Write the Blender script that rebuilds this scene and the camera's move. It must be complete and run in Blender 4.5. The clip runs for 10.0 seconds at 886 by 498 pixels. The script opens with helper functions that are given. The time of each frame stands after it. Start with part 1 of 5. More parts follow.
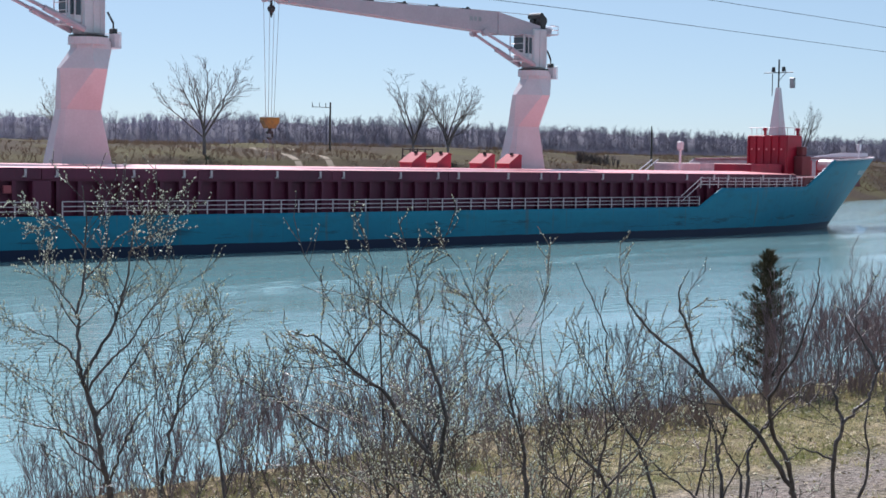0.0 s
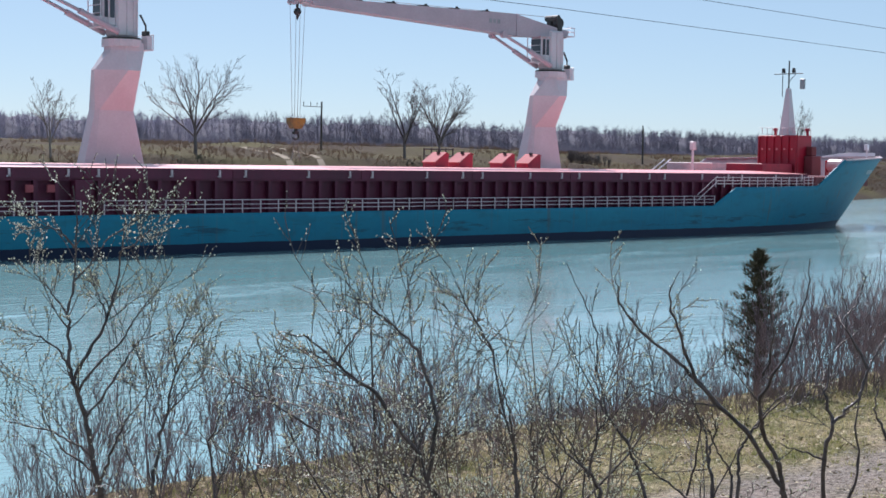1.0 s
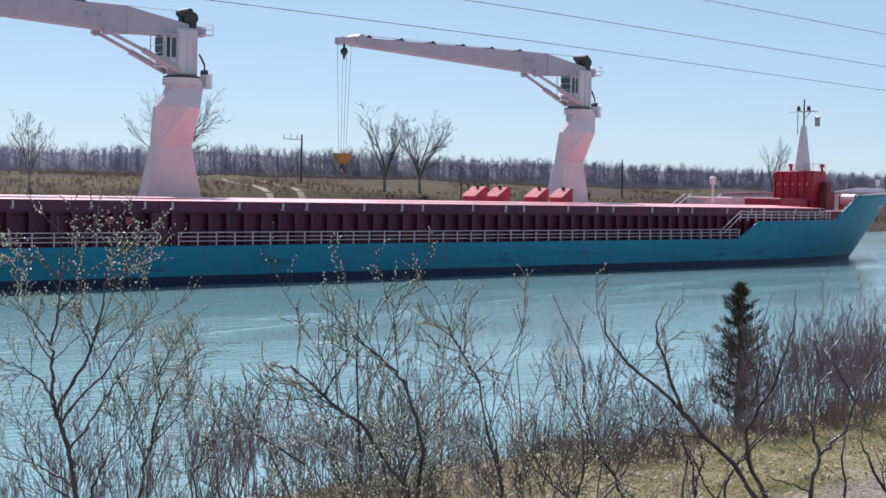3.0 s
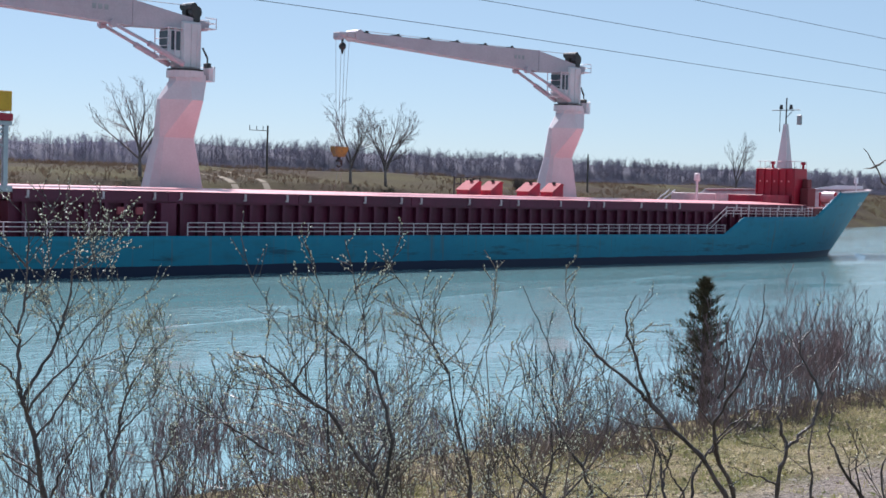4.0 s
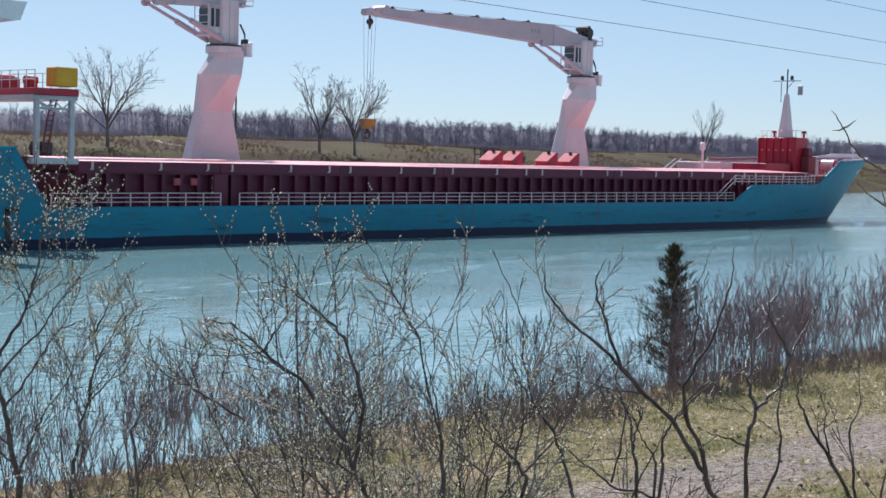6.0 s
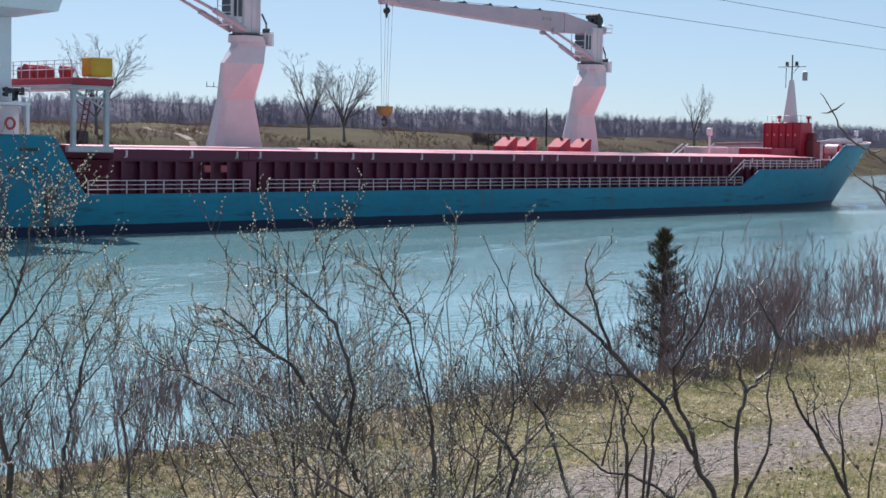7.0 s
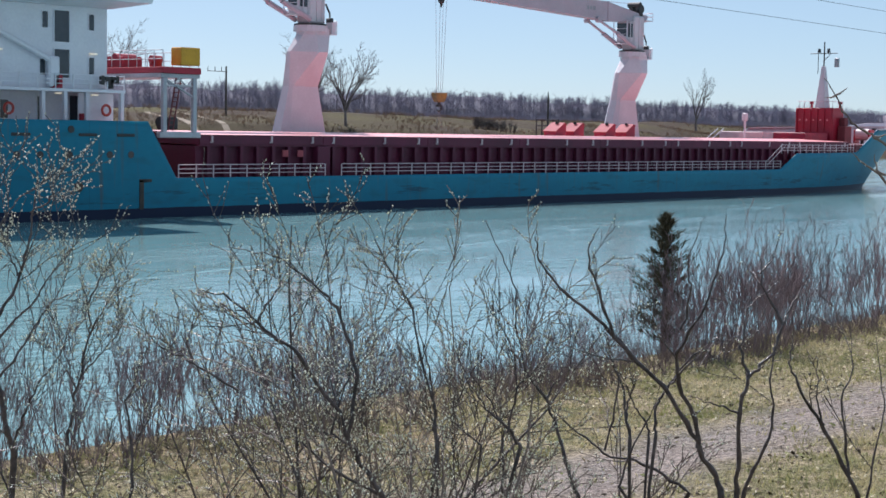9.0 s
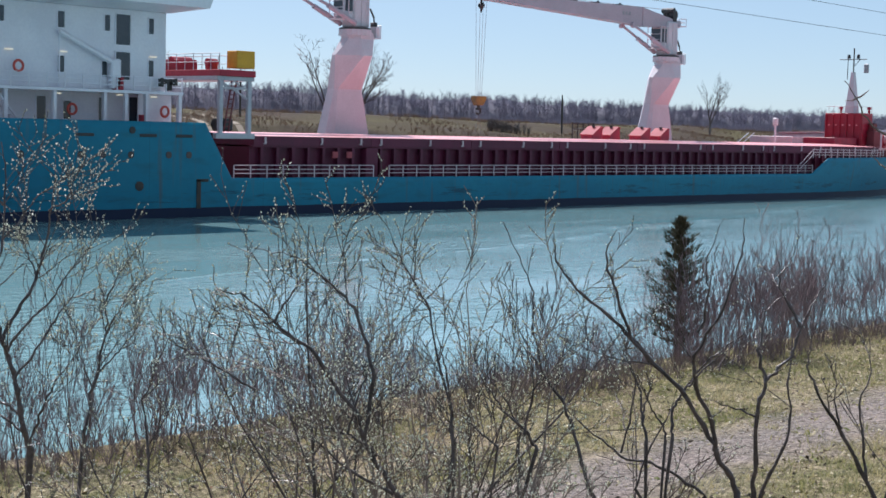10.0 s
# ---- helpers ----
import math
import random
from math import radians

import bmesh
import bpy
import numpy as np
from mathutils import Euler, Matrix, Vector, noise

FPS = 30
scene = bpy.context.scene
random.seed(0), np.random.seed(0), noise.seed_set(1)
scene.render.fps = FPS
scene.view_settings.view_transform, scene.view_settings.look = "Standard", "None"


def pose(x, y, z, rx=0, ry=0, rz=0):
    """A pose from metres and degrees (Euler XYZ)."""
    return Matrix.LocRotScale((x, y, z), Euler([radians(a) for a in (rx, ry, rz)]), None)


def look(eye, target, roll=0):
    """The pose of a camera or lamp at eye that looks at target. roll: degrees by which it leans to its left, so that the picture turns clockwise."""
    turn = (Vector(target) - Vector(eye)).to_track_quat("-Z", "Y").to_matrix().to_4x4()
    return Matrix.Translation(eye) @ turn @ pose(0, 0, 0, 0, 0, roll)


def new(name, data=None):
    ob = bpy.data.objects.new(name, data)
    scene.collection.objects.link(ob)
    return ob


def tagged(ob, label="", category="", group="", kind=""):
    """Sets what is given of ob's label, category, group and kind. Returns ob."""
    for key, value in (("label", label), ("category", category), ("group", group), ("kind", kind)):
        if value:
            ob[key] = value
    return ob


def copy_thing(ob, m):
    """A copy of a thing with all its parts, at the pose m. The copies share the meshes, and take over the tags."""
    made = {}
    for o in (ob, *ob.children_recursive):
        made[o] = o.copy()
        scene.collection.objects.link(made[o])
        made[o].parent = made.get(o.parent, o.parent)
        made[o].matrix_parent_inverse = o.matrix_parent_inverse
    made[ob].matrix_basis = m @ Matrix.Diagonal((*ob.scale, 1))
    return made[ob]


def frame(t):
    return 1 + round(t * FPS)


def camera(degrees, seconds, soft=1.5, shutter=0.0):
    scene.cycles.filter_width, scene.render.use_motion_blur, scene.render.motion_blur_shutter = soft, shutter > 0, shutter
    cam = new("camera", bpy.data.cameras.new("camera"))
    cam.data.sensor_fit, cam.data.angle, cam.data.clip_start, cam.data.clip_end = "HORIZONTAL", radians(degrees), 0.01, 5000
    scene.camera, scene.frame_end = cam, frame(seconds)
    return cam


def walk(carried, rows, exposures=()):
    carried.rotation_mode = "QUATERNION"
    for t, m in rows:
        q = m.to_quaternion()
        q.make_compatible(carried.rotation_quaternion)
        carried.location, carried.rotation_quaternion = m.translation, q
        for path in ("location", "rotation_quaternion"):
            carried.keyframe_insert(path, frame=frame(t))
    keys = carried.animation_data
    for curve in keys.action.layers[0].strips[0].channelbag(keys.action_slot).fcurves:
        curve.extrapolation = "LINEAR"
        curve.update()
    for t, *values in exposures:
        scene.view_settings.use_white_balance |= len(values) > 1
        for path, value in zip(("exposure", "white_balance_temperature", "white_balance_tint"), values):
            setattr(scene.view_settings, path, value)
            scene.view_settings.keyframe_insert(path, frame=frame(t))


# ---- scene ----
EYE = 6.51          # eye height over the water
SPEED = 3.63        # the ship's way, metres a second along +x
SHIP = Vector((76.0, 96.0, 0.0))   # midship on the waterline at 0 s
cam = camera(32.0, 10.0, soft=1.6)
walk(cam, [
    (0.0, pose(0.059, -0.061, EYE +0.025, 86.724, -0.895, -43.374)),
    (0.5, pose(0.064, -0.066, EYE +0.019, 86.679, -0.902, -43.773)),
    (1.0, pose(0.061, -0.063, EYE +0.031, 86.702, -0.903, -43.694)),
    (1.5, pose(0.062, -0.064, EYE +0.054, 87.063, -0.788, -43.522)),
    (2.0, pose(0.059, -0.061, EYE +0.048, 87.327, -0.834, -43.617)),
    (2.5, pose(0.046, -0.047, EYE +0.032, 87.815, -0.822, -43.935)),
    (4.0, pose(0.009, -0.009, EYE +0.007, 87.713, -1.631, -45.724)),
    (4.5, pose(0.000, -0.000, EYE -0.000, 87.340, -1.678, -46.216)),
    (5.0, pose(-0.003, 0.003, EYE +0.001, 87.118, -1.439, -46.438)),
    (5.5, pose(0.005, -0.005, EYE -0.008, 86.892, -1.448, -46.669)),
    (7.0, pose(0.010, -0.010, EYE -0.025, 86.093, -1.092, -47.243)),
    (7.5, pose(0.007, -0.007, EYE -0.018, 85.927, -1.095, -47.513)),
    (8.0, pose(0.013, -0.013, EYE -0.023, 85.767, -1.011, -47.827)),
    (8.5, pose(0.012, -0.013, EYE -0.022, 85.614, -0.975, -47.763)),
    (9.0, pose(0.004, -0.005, EYE -0.022, 85.513, -1.052, -47.189)),
    (9.5, pose(-0.005, 0.005, EYE -0.029, 85.494, -1.302, -46.814)),
    (10.0, pose(-0.015, 0.015, EYE -0.030, 85.584, -1.411, -46.683)),
], exposures=[(0, 0.64, 6050, 18), (10, 0.64, 6050, 18)])

# ---- world and sun ----
SUN_AZ, SUN_EL = radians(64), radians(47)
world = bpy.data.worlds.new("sky")
scene.world = world
world.use_nodes = True
wn = world.node_tree.nodes
sky = wn.new("ShaderNodeTexSky")
sky.sky_type, sky.sun_disc = "NISHITA", False
sky.sun_elevation, sky.sun_rotation = SUN_EL, math.pi / 2 - SUN_AZ
sky.air_density, sky.dust_density, sky.ozone_density, sky.altitude = 0.85, 0.7, 2.4, 1500
veil = wn.new("ShaderNodeMix")   # thin even haze over the whole sky
veil.data_type = "RGBA"
veil.inputs[0].default_value = 0.46
veil.inputs[7].default_value = (5.9, 8.3, 8.9, 1)
world.node_tree.links.new(sky.outputs[0], veil.inputs[6])
world.node_tree.links.new(veil.outputs[2], wn["Background"].inputs[0])
wn["Background"].inputs[1].default_value = 0.058
lamp = bpy.data.lights.new("sun", "SUN")
lamp.energy, lamp.angle, lamp.color = 4.9, radians(0.6), (1.0, 0.95, 0.88)
sun = new("sun", lamp)
sun.matrix_world = look((0, 0, 60), (-math.cos(SUN_AZ) * math.cos(SUN_EL), -math.sin(SUN_AZ) * math.cos(SUN_EL), 60 - math.sin(SUN_EL)))


# ---- materials ----
def mat(name, a, b=None, rough=0.6, metal=0.0, scale=1.0, fine=14.0, bump=0.15, stretch=(1, 1, 1), spread=0.0):
    """Two colours mixed by coarse and fine noise, with fine relief; spread varies it from piece to piece."""
    m = bpy.data.materials.new(name)
    m.use_nodes = True
    nt = m.node_tree
    n, link = nt.nodes, nt.links.new
    p = n["Principled BSDF"]
    p.inputs["Roughness"].default_value, p.inputs["Metallic"].default_value = rough, metal
    co, mp = n.new("ShaderNodeTexCoord"), n.new("ShaderNodeMapping")
    mp.inputs["Scale"].default_value = stretch
    link(co.outputs["Object"], mp.inputs[0])
    big, small, mul = n.new("ShaderNodeTexNoise"), n.new("ShaderNodeTexNoise"), n.new("ShaderNodeMath")
    big.inputs["Scale"].default_value, small.inputs["Scale"].default_value = scale, fine
    big.inputs["Detail"].default_value = 5
    for k in (big, small):
        link(mp.outputs[0], k.inputs["Vector"])
    mul.operation = "MULTIPLY_ADD"
    link(small.outputs[0], mul.inputs[0])
    mul.inputs[1].default_value = 0.45
    link(big.outputs[0], mul.inputs[2])
    ramp = n.new("ShaderNodeValToRGB")
    b = b or tuple(c * 0.7 for c in a)
    ramp.color_ramp.elements[0].position, ramp.color_ramp.elements[1].position = 0.52, 0.92
    ramp.color_ramp.elements[0].color, ramp.color_ramp.elements[1].color = (*a, 1), (*b, 1)
    link(mul.outputs[0], ramp.inputs[0])
    last = ramp.outputs[0]
    if spread:
        info, hsv, rnd = n.new("ShaderNodeObjectInfo"), n.new("ShaderNodeHueSaturation"), n.new("ShaderNodeMapRange")
        rnd.inputs[3].default_value, rnd.inputs[4].default_value = 1 - spread, 1 + spread
        link(info.outputs["Random"], rnd.inputs[0])
        link(rnd.outputs[0], hsv.inputs["Value"])
        link(last, hsv.inputs["Color"])
        last = hsv.outputs[0]
    link(last, p.inputs["Base Color"])
    if bump:
        bp = n.new("ShaderNodeBump")
        bp.inputs["Strength"].default_value, bp.inputs["Distance"].default_value = bump, 0.03
        link(small.outputs[0], bp.inputs["Height"])
        link(bp.outputs[0], p.inputs["Normal"])
    return m


def hull_paint():
    """Teal topsides over a dark boot topping, with scuffs, plate seams and rust runs."""
    m = mat("hull_paint", (0.002, 0.15, 0.245), (0.005, 0.18, 0.272), 0.5, 0, 0.12, 1.6, 0.05)
    nt = m.node_tree
    n, link = nt.nodes, nt.links.new
    p = n["Principled BSDF"]
    p.inputs["Specular IOR Level"].default_value = 0.3
    teal = p.inputs["Base Color"].links[0].from_socket
    co, xyz = n.new("ShaderNodeTexCoord"), n.new("ShaderNodeSeparateXYZ")
    link(co.outputs["Object"], xyz.inputs[0])
    wob = n.new("ShaderNodeTexNoise")
    wob.inputs["Scale"].default_value = 0.5
    link(co.outputs["Object"], wob.inputs["Vector"])

    def math_node(op, a, b):
        k = n.new("ShaderNodeMath")
        k.operation = op
        for i, v in enumerate((a, b)):
            if isinstance(v, (int, float)):
                k.inputs[i].default_value = v
            else:
                link(v, k.inputs[i])
        return k.outputs[0]

    def blend(fac, a, colour):
        k = n.new("ShaderNodeMix")
        k.data_type = "RGBA"
        link(fac, k.inputs[0])
        link(a, k.inputs[6])
        k.inputs[7].default_value = (*colour, 1)
        return k.outputs[2]

    # scuffs along the side, stretched lengthwise
    mp, sc = n.new("ShaderNodeMapping"), n.new("ShaderNodeTexNoise")
    mp.inputs["Scale"].default_value = (0.3, 0.3, 0.9)
    link(co.outputs["Object"], mp.inputs[0])
    link(mp.outputs[0], sc.inputs["Vector"])
    sc.inputs["Scale"].default_value, sc.inputs["Detail"].default_value = 1.3, 8
    rs = n.new("ShaderNodeMapRange")
    rs.inputs[1].default_value, rs.inputs[2].default_value, rs.inputs[4].default_value = 0.52, 0.78, 0.55
    link(sc.outputs[0], rs.inputs[0])
    last = blend(rs.outputs[0], teal, (0.012, 0.075, 0.1))
    # fender scuffs in a band low on the side
    ms, sn, rb = n.new("ShaderNodeMapping"), n.new("ShaderNodeTexNoise"), n.new("ShaderNodeMapRange")
    ms.inputs["Scale"].default_value = (0.22, 0.22, 1.6)
    link(co.outputs["Object"], ms.inputs[0])
    link(ms.outputs[0], sn.inputs["Vector"])
    sn.inputs["Scale"].default_value, sn.inputs["Detail"].default_value, sn.inputs["Roughness"].default_value = 1.0, 10, 0.7
    rb.inputs[1].default_value, rb.inputs[2].default_value, rb.inputs[4].default_value = 0.54, 0.62, 0.75
    link(sn.outputs[0], rb.inputs[0])
    band = math_node("LESS_THAN", math_node("ABSOLUTE", math_node("SUBTRACT", xyz.outputs[2], 1.45), 0), 0.42)
    last = blend(math_node("MULTIPLY", band, rb.outputs[0]), last, (0.008, 0.05, 0.085))
    # rust runs, stretched upright
    mr, rn = n.new("ShaderNodeMapping"), n.new("ShaderNodeTexNoise")
    mr.inputs["Scale"].default_value = (1.6, 1.6, 0.1)
    link(co.outputs["Object"], mr.inputs[0])
    link(mr.outputs[0], rn.inputs["Vector"])
    rn.inputs["Scale"].default_value, rn.inputs["Detail"].default_value = 1.0, 6
    rr = n.new("ShaderNodeMapRange")
    rr.inputs[1].default_value, rr.inputs[2].default_value, rr.inputs[4].default_value = 0.6, 0.76, 0.6
    link(rn.outputs[0], rr.inputs[0])
    last = blend(rr.outputs[0], last, (0.10, 0.07, 0.05))
    seam = math_node("LESS_THAN", math_node("FRACT", math_node("MULTIPLY", xyz.outputs[0], 0.1), 0), 0.004)
    last = blend(math_node("MULTIPLY", seam, 0.4), last, (0.01, 0.06, 0.09))
    level = math_node("ADD", xyz.outputs[2], math_node("MULTIPLY", wob.outputs[0], 0.12))
    last = blend(math_node("LESS_THAN", level, 0.74), last, (0.004, 0.013, 0.045))
    link(last, p.inputs["Base Color"])
    return m


HULL = hull_paint()
DECK = mat("deck_red", (0.20, 0.035, 0.045), (0.14, 0.03, 0.035), 0.7, 0, 0.4, 6)
# sun and grazing sheen on the red hatch tops, put into a pale pink
HATCH_TOP = mat("sunlit_hatch_top", (0.80, 0.32, 0.335), (0.68, 0.24, 0.255), 0.35, 0, 0.3, 5, 0.05)
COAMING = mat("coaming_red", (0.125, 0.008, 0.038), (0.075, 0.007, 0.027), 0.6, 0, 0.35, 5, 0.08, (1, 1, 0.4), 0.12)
BRIGHT_RED = mat("red_paint", (0.38, 0.010, 0.035), (0.28, 0.010, 0.028), 0.45, 0, 0.6, 7, 0.06)
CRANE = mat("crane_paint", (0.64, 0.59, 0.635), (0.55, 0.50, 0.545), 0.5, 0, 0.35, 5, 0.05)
# a darker tone of the crane pink for booms and luffing cylinders
BOOM_TONE = mat("boom_tone", (0.47, 0.40, 0.46), (0.38, 0.32, 0.37), 0.5, 0, 0.35, 5, 0.05)
VENT_RED = mat("vent_red", (0.46, 0.014, 0.05), (0.24, 0.012, 0.04), 0.5, 0, 0.6, 6, 0.06)
WHITE = mat("white_paint", (0.73, 0.73, 0.79), (0.62, 0.62, 0.69), 0.45, 0, 0.4, 5, 0.04)
# pinker red: sunlight on the vent lids as colour; sign plates share it
LID = mat("vent_lid_sunlit", (0.42, 0.09, 0.105), (0.32, 0.06, 0.075), 0.8, 0, 0.6, 6)
GREY_PAINT = mat("grey_white_paint", (0.46, 0.46, 0.50), (0.34, 0.34, 0.38), 0.5, 0, 0.7, 6, 0.06)
RAIL = mat("rail_paint", (0.62, 0.48, 0.51), (0.47, 0.35, 0.38), 0.5, 0, 1.0, 8, 0.05)
HOOK = mat("hook_paint", (0.34, 0.19, 0.03), (0.16, 0.10, 0.04), 0.6, 0, 1.2, 6)
DARK = mat("dark_metal", (0.03, 0.032, 0.036), (0.05, 0.045, 0.045), 0.5, 0.3, 1, 9)
GLASS = mat("window_glass", (0.035, 0.045, 0.06), (0.05, 0.06, 0.075), 0.08, 0, 0.5, 3, 0)
YELLOW = mat("yellow_paint", (0.64, 0.32, 0.015), (0.5, 0.24, 0.015), 0.5, 0, 0.8, 6)
ORANGE = mat("lifebuoy_orange", (0.55, 0.07, 0.05), (0.45, 0.06, 0.05), 0.5, 0, 2, 8)
STEEL = mat("grey_steel", (0.35, 0.36, 0.38), (0.24, 0.25, 0.27), 0.45, 0.4, 0.8, 6)
ROPE = mat("wire_rope", (0.42, 0.42, 0.43), (0.32, 0.32, 0.33), 0.5, 0.5, 2, 20, 0)
BARK = mat("bark", (0.07, 0.05, 0.049), (0.20, 0.15, 0.14), 0.5, 0, 3, 30, 0.4, spread=0.25)
BARK_DARK = mat("dark_bark", (0.024, 0.018, 0.019), (0.12, 0.092, 0.09), 0.4, 0, 5, 40, 0.4)
DRY_LEAF = mat("dry_leaf", (0.22, 0.10, 0.05), (0.32, 0.17, 0.09), 0.8, 0, 3, 20, 0)
BRUSH = mat("dead_stems", (0.34, 0.27, 0.22), (0.22, 0.165, 0.14), 0.9, 0, 1, 12, 0)
BARK_PALE = mat("pale_bark", (0.30, 0.24, 0.205), (0.18, 0.135, 0.12), 0.8, 0, 4, 40, 0.3, spread=0.2)
BARK_RED = mat("reddish_bark", (0.125, 0.083, 0.093), (0.27, 0.20, 0.21), 0.55, 0, 1, 12, 0.2, spread=0.25)
# distance haze is put into this twig colour as a pale lilac
TWIG_FAR = mat("hazed_far_twigs", (0.42, 0.405, 0.49), (0.33, 0.315, 0.385), 0.9, 0, 0.08, 0.8, 0, spread=0.2)
FAR_SCRUB = mat("far_scrub_twigs", (0.40, 0.33, 0.27), (0.30, 0.245, 0.20), 0.9, 0, 0.1, 1, 0)
TRACK = mat("dirt", (0.25, 0.205, 0.155), (0.17, 0.14, 0.10), 0.95, 0, 0.6, 6, 0.2)
# haze over the far wood, tinted into its base colour
WOODLAND = mat("hazed_woodland", (0.37, 0.36, 0.44), (0.315, 0.305, 0.375), 0.95, 0, 0.12, 1.1, 0, (1, 1, 0.1))
BUD = mat("buds", (0.74, 0.75, 0.62), (0.84, 0.85, 0.75), 0.5, 0, 6, 30, 0)
NEEDLE = mat("needles", (0.030, 0.036, 0.020), (0.11, 0.088, 0.05), 0.8, 0, 2, 20, 0.1)
GRASS = mat("dry_grass_blades", (0.20, 0.215, 0.066), (0.50, 0.42, 0.25), 0.8, 0, 0.8, 8, 0)
STONE = mat("gravel_stone", (0.27, 0.24, 0.225), (0.41, 0.37, 0.35), 0.9, 0, 2, 20, 0.2)
WOOD = mat("weathered_pole", (0.10, 0.08, 0.07), (0.06, 0.05, 0.045), 0.85, 0, 1, 12)


def let_light_through(m, share):
    """Thin branchwork that passes some of the light from behind."""
    n, link = m.node_tree.nodes, m.node_tree.links.new
    p, out = n["Principled BSDF"], n["Material Output"]
    t, mix = n.new("ShaderNodeBsdfTranslucent"), n.new("ShaderNodeMixShader")
    link(p.inputs["Base Color"].links[0].from_socket, t.inputs["Color"])
    mix.inputs[0].default_value = share
    link(p.outputs[0], mix.inputs[1])
    link(t.outputs[0], mix.inputs[2])
    link(mix.outputs[0], out.inputs["Surface"])


let_light_through(WOODLAND, 0.65)
let_light_through(TWIG_FAR, 0.5)
let_light_through(BUD, 0.4)
let_light_through(FAR_SCRUB, 0.8)
let_light_through(GRASS, 0.4)


def ground_material():
    """Dry spring grass, a gravel path along the bank and bare earth towards the water."""
    m = mat("bank_ground", (0.095, 0.10, 0.037), (0.29, 0.24, 0.16), 0.95, 0, 1.3, 19, 1.0)
    nt = m.node_tree
    n, link = nt.nodes, nt.links.new
    p = n["Principled BSDF"]
    p.inputs["Specular IOR Level"].default_value = 0.1
    grass = p.inputs["Base Color"].links[0].from_socket
    co, xyz = n.new("ShaderNodeTexCoord"), n.new("ShaderNodeSeparateXYZ")
    link(co.outputs["Object"], xyz.inputs[0])
    # brown patches of dead growth in the sward
    dead, share, sward = n.new("ShaderNodeTexNoise"), n.new("ShaderNodeMapRange"), n.new("ShaderNodeMix")
    dead.inputs["Scale"].default_value, dead.inputs["Detail"].default_value = 0.42, 9
    dead.inputs["Roughness"].default_value = 0.68
    link(co.outputs["Object"], dead.inputs["Vector"])
    share.inputs[1].default_value, share.inputs[2].default_value, share.inputs[4].default_value = 0.48, 0.64, 0.5
    link(dead.outputs[0], share.inputs[0])
    sward.data_type = "RGBA"
    link(share.outputs[0], sward.inputs[0])
    link(grass, sward.inputs[6])
    sward.inputs[7].default_value = (0.15, 0.098, 0.07, 1)
    grass = sward.outputs[2]
    w = n.new("ShaderNodeTexNoise")
    w.inputs["Scale"].default_value, w.inputs["Detail"].default_value = 0.9, 7
    link(co.outputs["Object"], w.inputs["Vector"])
    y = n.new("ShaderNodeMath")
    y.operation = "MULTIPLY_ADD"
    link(w.outputs[0], y.inputs[0])
    y.inputs[1].default_value = 2.2
    link(xyz.outputs[1], y.inputs[2])
    bed = n.new("ShaderNodeValToRGB")
    e = bed.color_ramp.elements
    e[0].position, e[0].color = 0.0, (0, 0, 0, 1)
    e[1].position, e[1].color = 1.0, (0, 0, 0, 1)
    for pos, v in ((0.33, 0), (0.365, 0.7), (0.395, 0.7), (0.43, 0)):
        k = e.new(pos)
        k.color = (v, v, v, 1)
    sc = n.new("ShaderNodeMath")
    sc.operation = "DIVIDE"
    link(y.outputs[0], sc.inputs[0])
    sc.inputs[1].default_value = 34.0
    link(sc.outputs[0], bed.inputs[0])
    grit = n.new("ShaderNodeTexNoise")
    grit.inputs["Scale"].default_value, grit.inputs["Detail"].default_value = 26, 4
    link(co.outputs["Object"], grit.inputs["Vector"])
    gr = n.new("ShaderNodeValToRGB")
    gr.color_ramp.elements[0].color, gr.color_ramp.elements[1].color = (0.145, 0.12, 0.117, 1), (0.32, 0.275, 0.268, 1)
    link(grit.outputs[0], gr.inputs[0])
    mix = n.new("ShaderNodeMix")
    mix.data_type = "RGBA"
    link(bed.outputs[0], mix.inputs[0])
    link(grass, mix.inputs[6])
    link(gr.outputs[0], mix.inputs[7])
    speck, lit = n.new("ShaderNodeTexNoise"), n.new("ShaderNodeMapRange")
    speck.inputs["Scale"].default_value, speck.inputs["Detail"].default_value = 11, 9
    speck.inputs["Roughness"].default_value = 0.75
    link(co.outputs["Object"], speck.inputs["Vector"])
    lit.inputs[1].default_value, lit.inputs[2].default_value, lit.inputs[3].default_value, lit.inputs[4].default_value = 0.38, 0.62, 0.25, 1.8
    link(speck.outputs[0], lit.inputs[0])
    shade = n.new("ShaderNodeVectorMath")
    shade.operation = "SCALE"
    link(mix.outputs[2], shade.inputs[0])
    link(lit.outputs[0], shade.inputs["Scale"])
    for k in [k for k in n if k.type == "BUMP"]:
        k.inputs["Distance"].default_value = 0.07
        link(speck.outputs[0], k.inputs["Height"])
    heath = n.new("ShaderNodeMapRange")
    heath.inputs[1].default_value, heath.inputs[2].default_value = 90, 110
    link(xyz.outputs[1], heath.inputs[0])
    patch, tone = n.new("ShaderNodeTexNoise"), n.new("ShaderNodeValToRGB")
    patch.inputs["Scale"].default_value, patch.inputs["Detail"].default_value = 0.05, 10
    link(co.outputs["Object"], patch.inputs["Vector"])
    tone.color_ramp.elements[0].position, tone.color_ramp.elements[1].position = 0.44, 0.66
    tone.color_ramp.elements[0].color, tone.color_ramp.elements[1].color = (0.046, 0.033, 0.023, 1), (0.074, 0.066, 0.028, 1)
    link(patch.outputs[0], tone.inputs[0])
    over = n.new("ShaderNodeMix")
    over.data_type = "RGBA"
    link(heath.outputs[0], over.inputs[0])
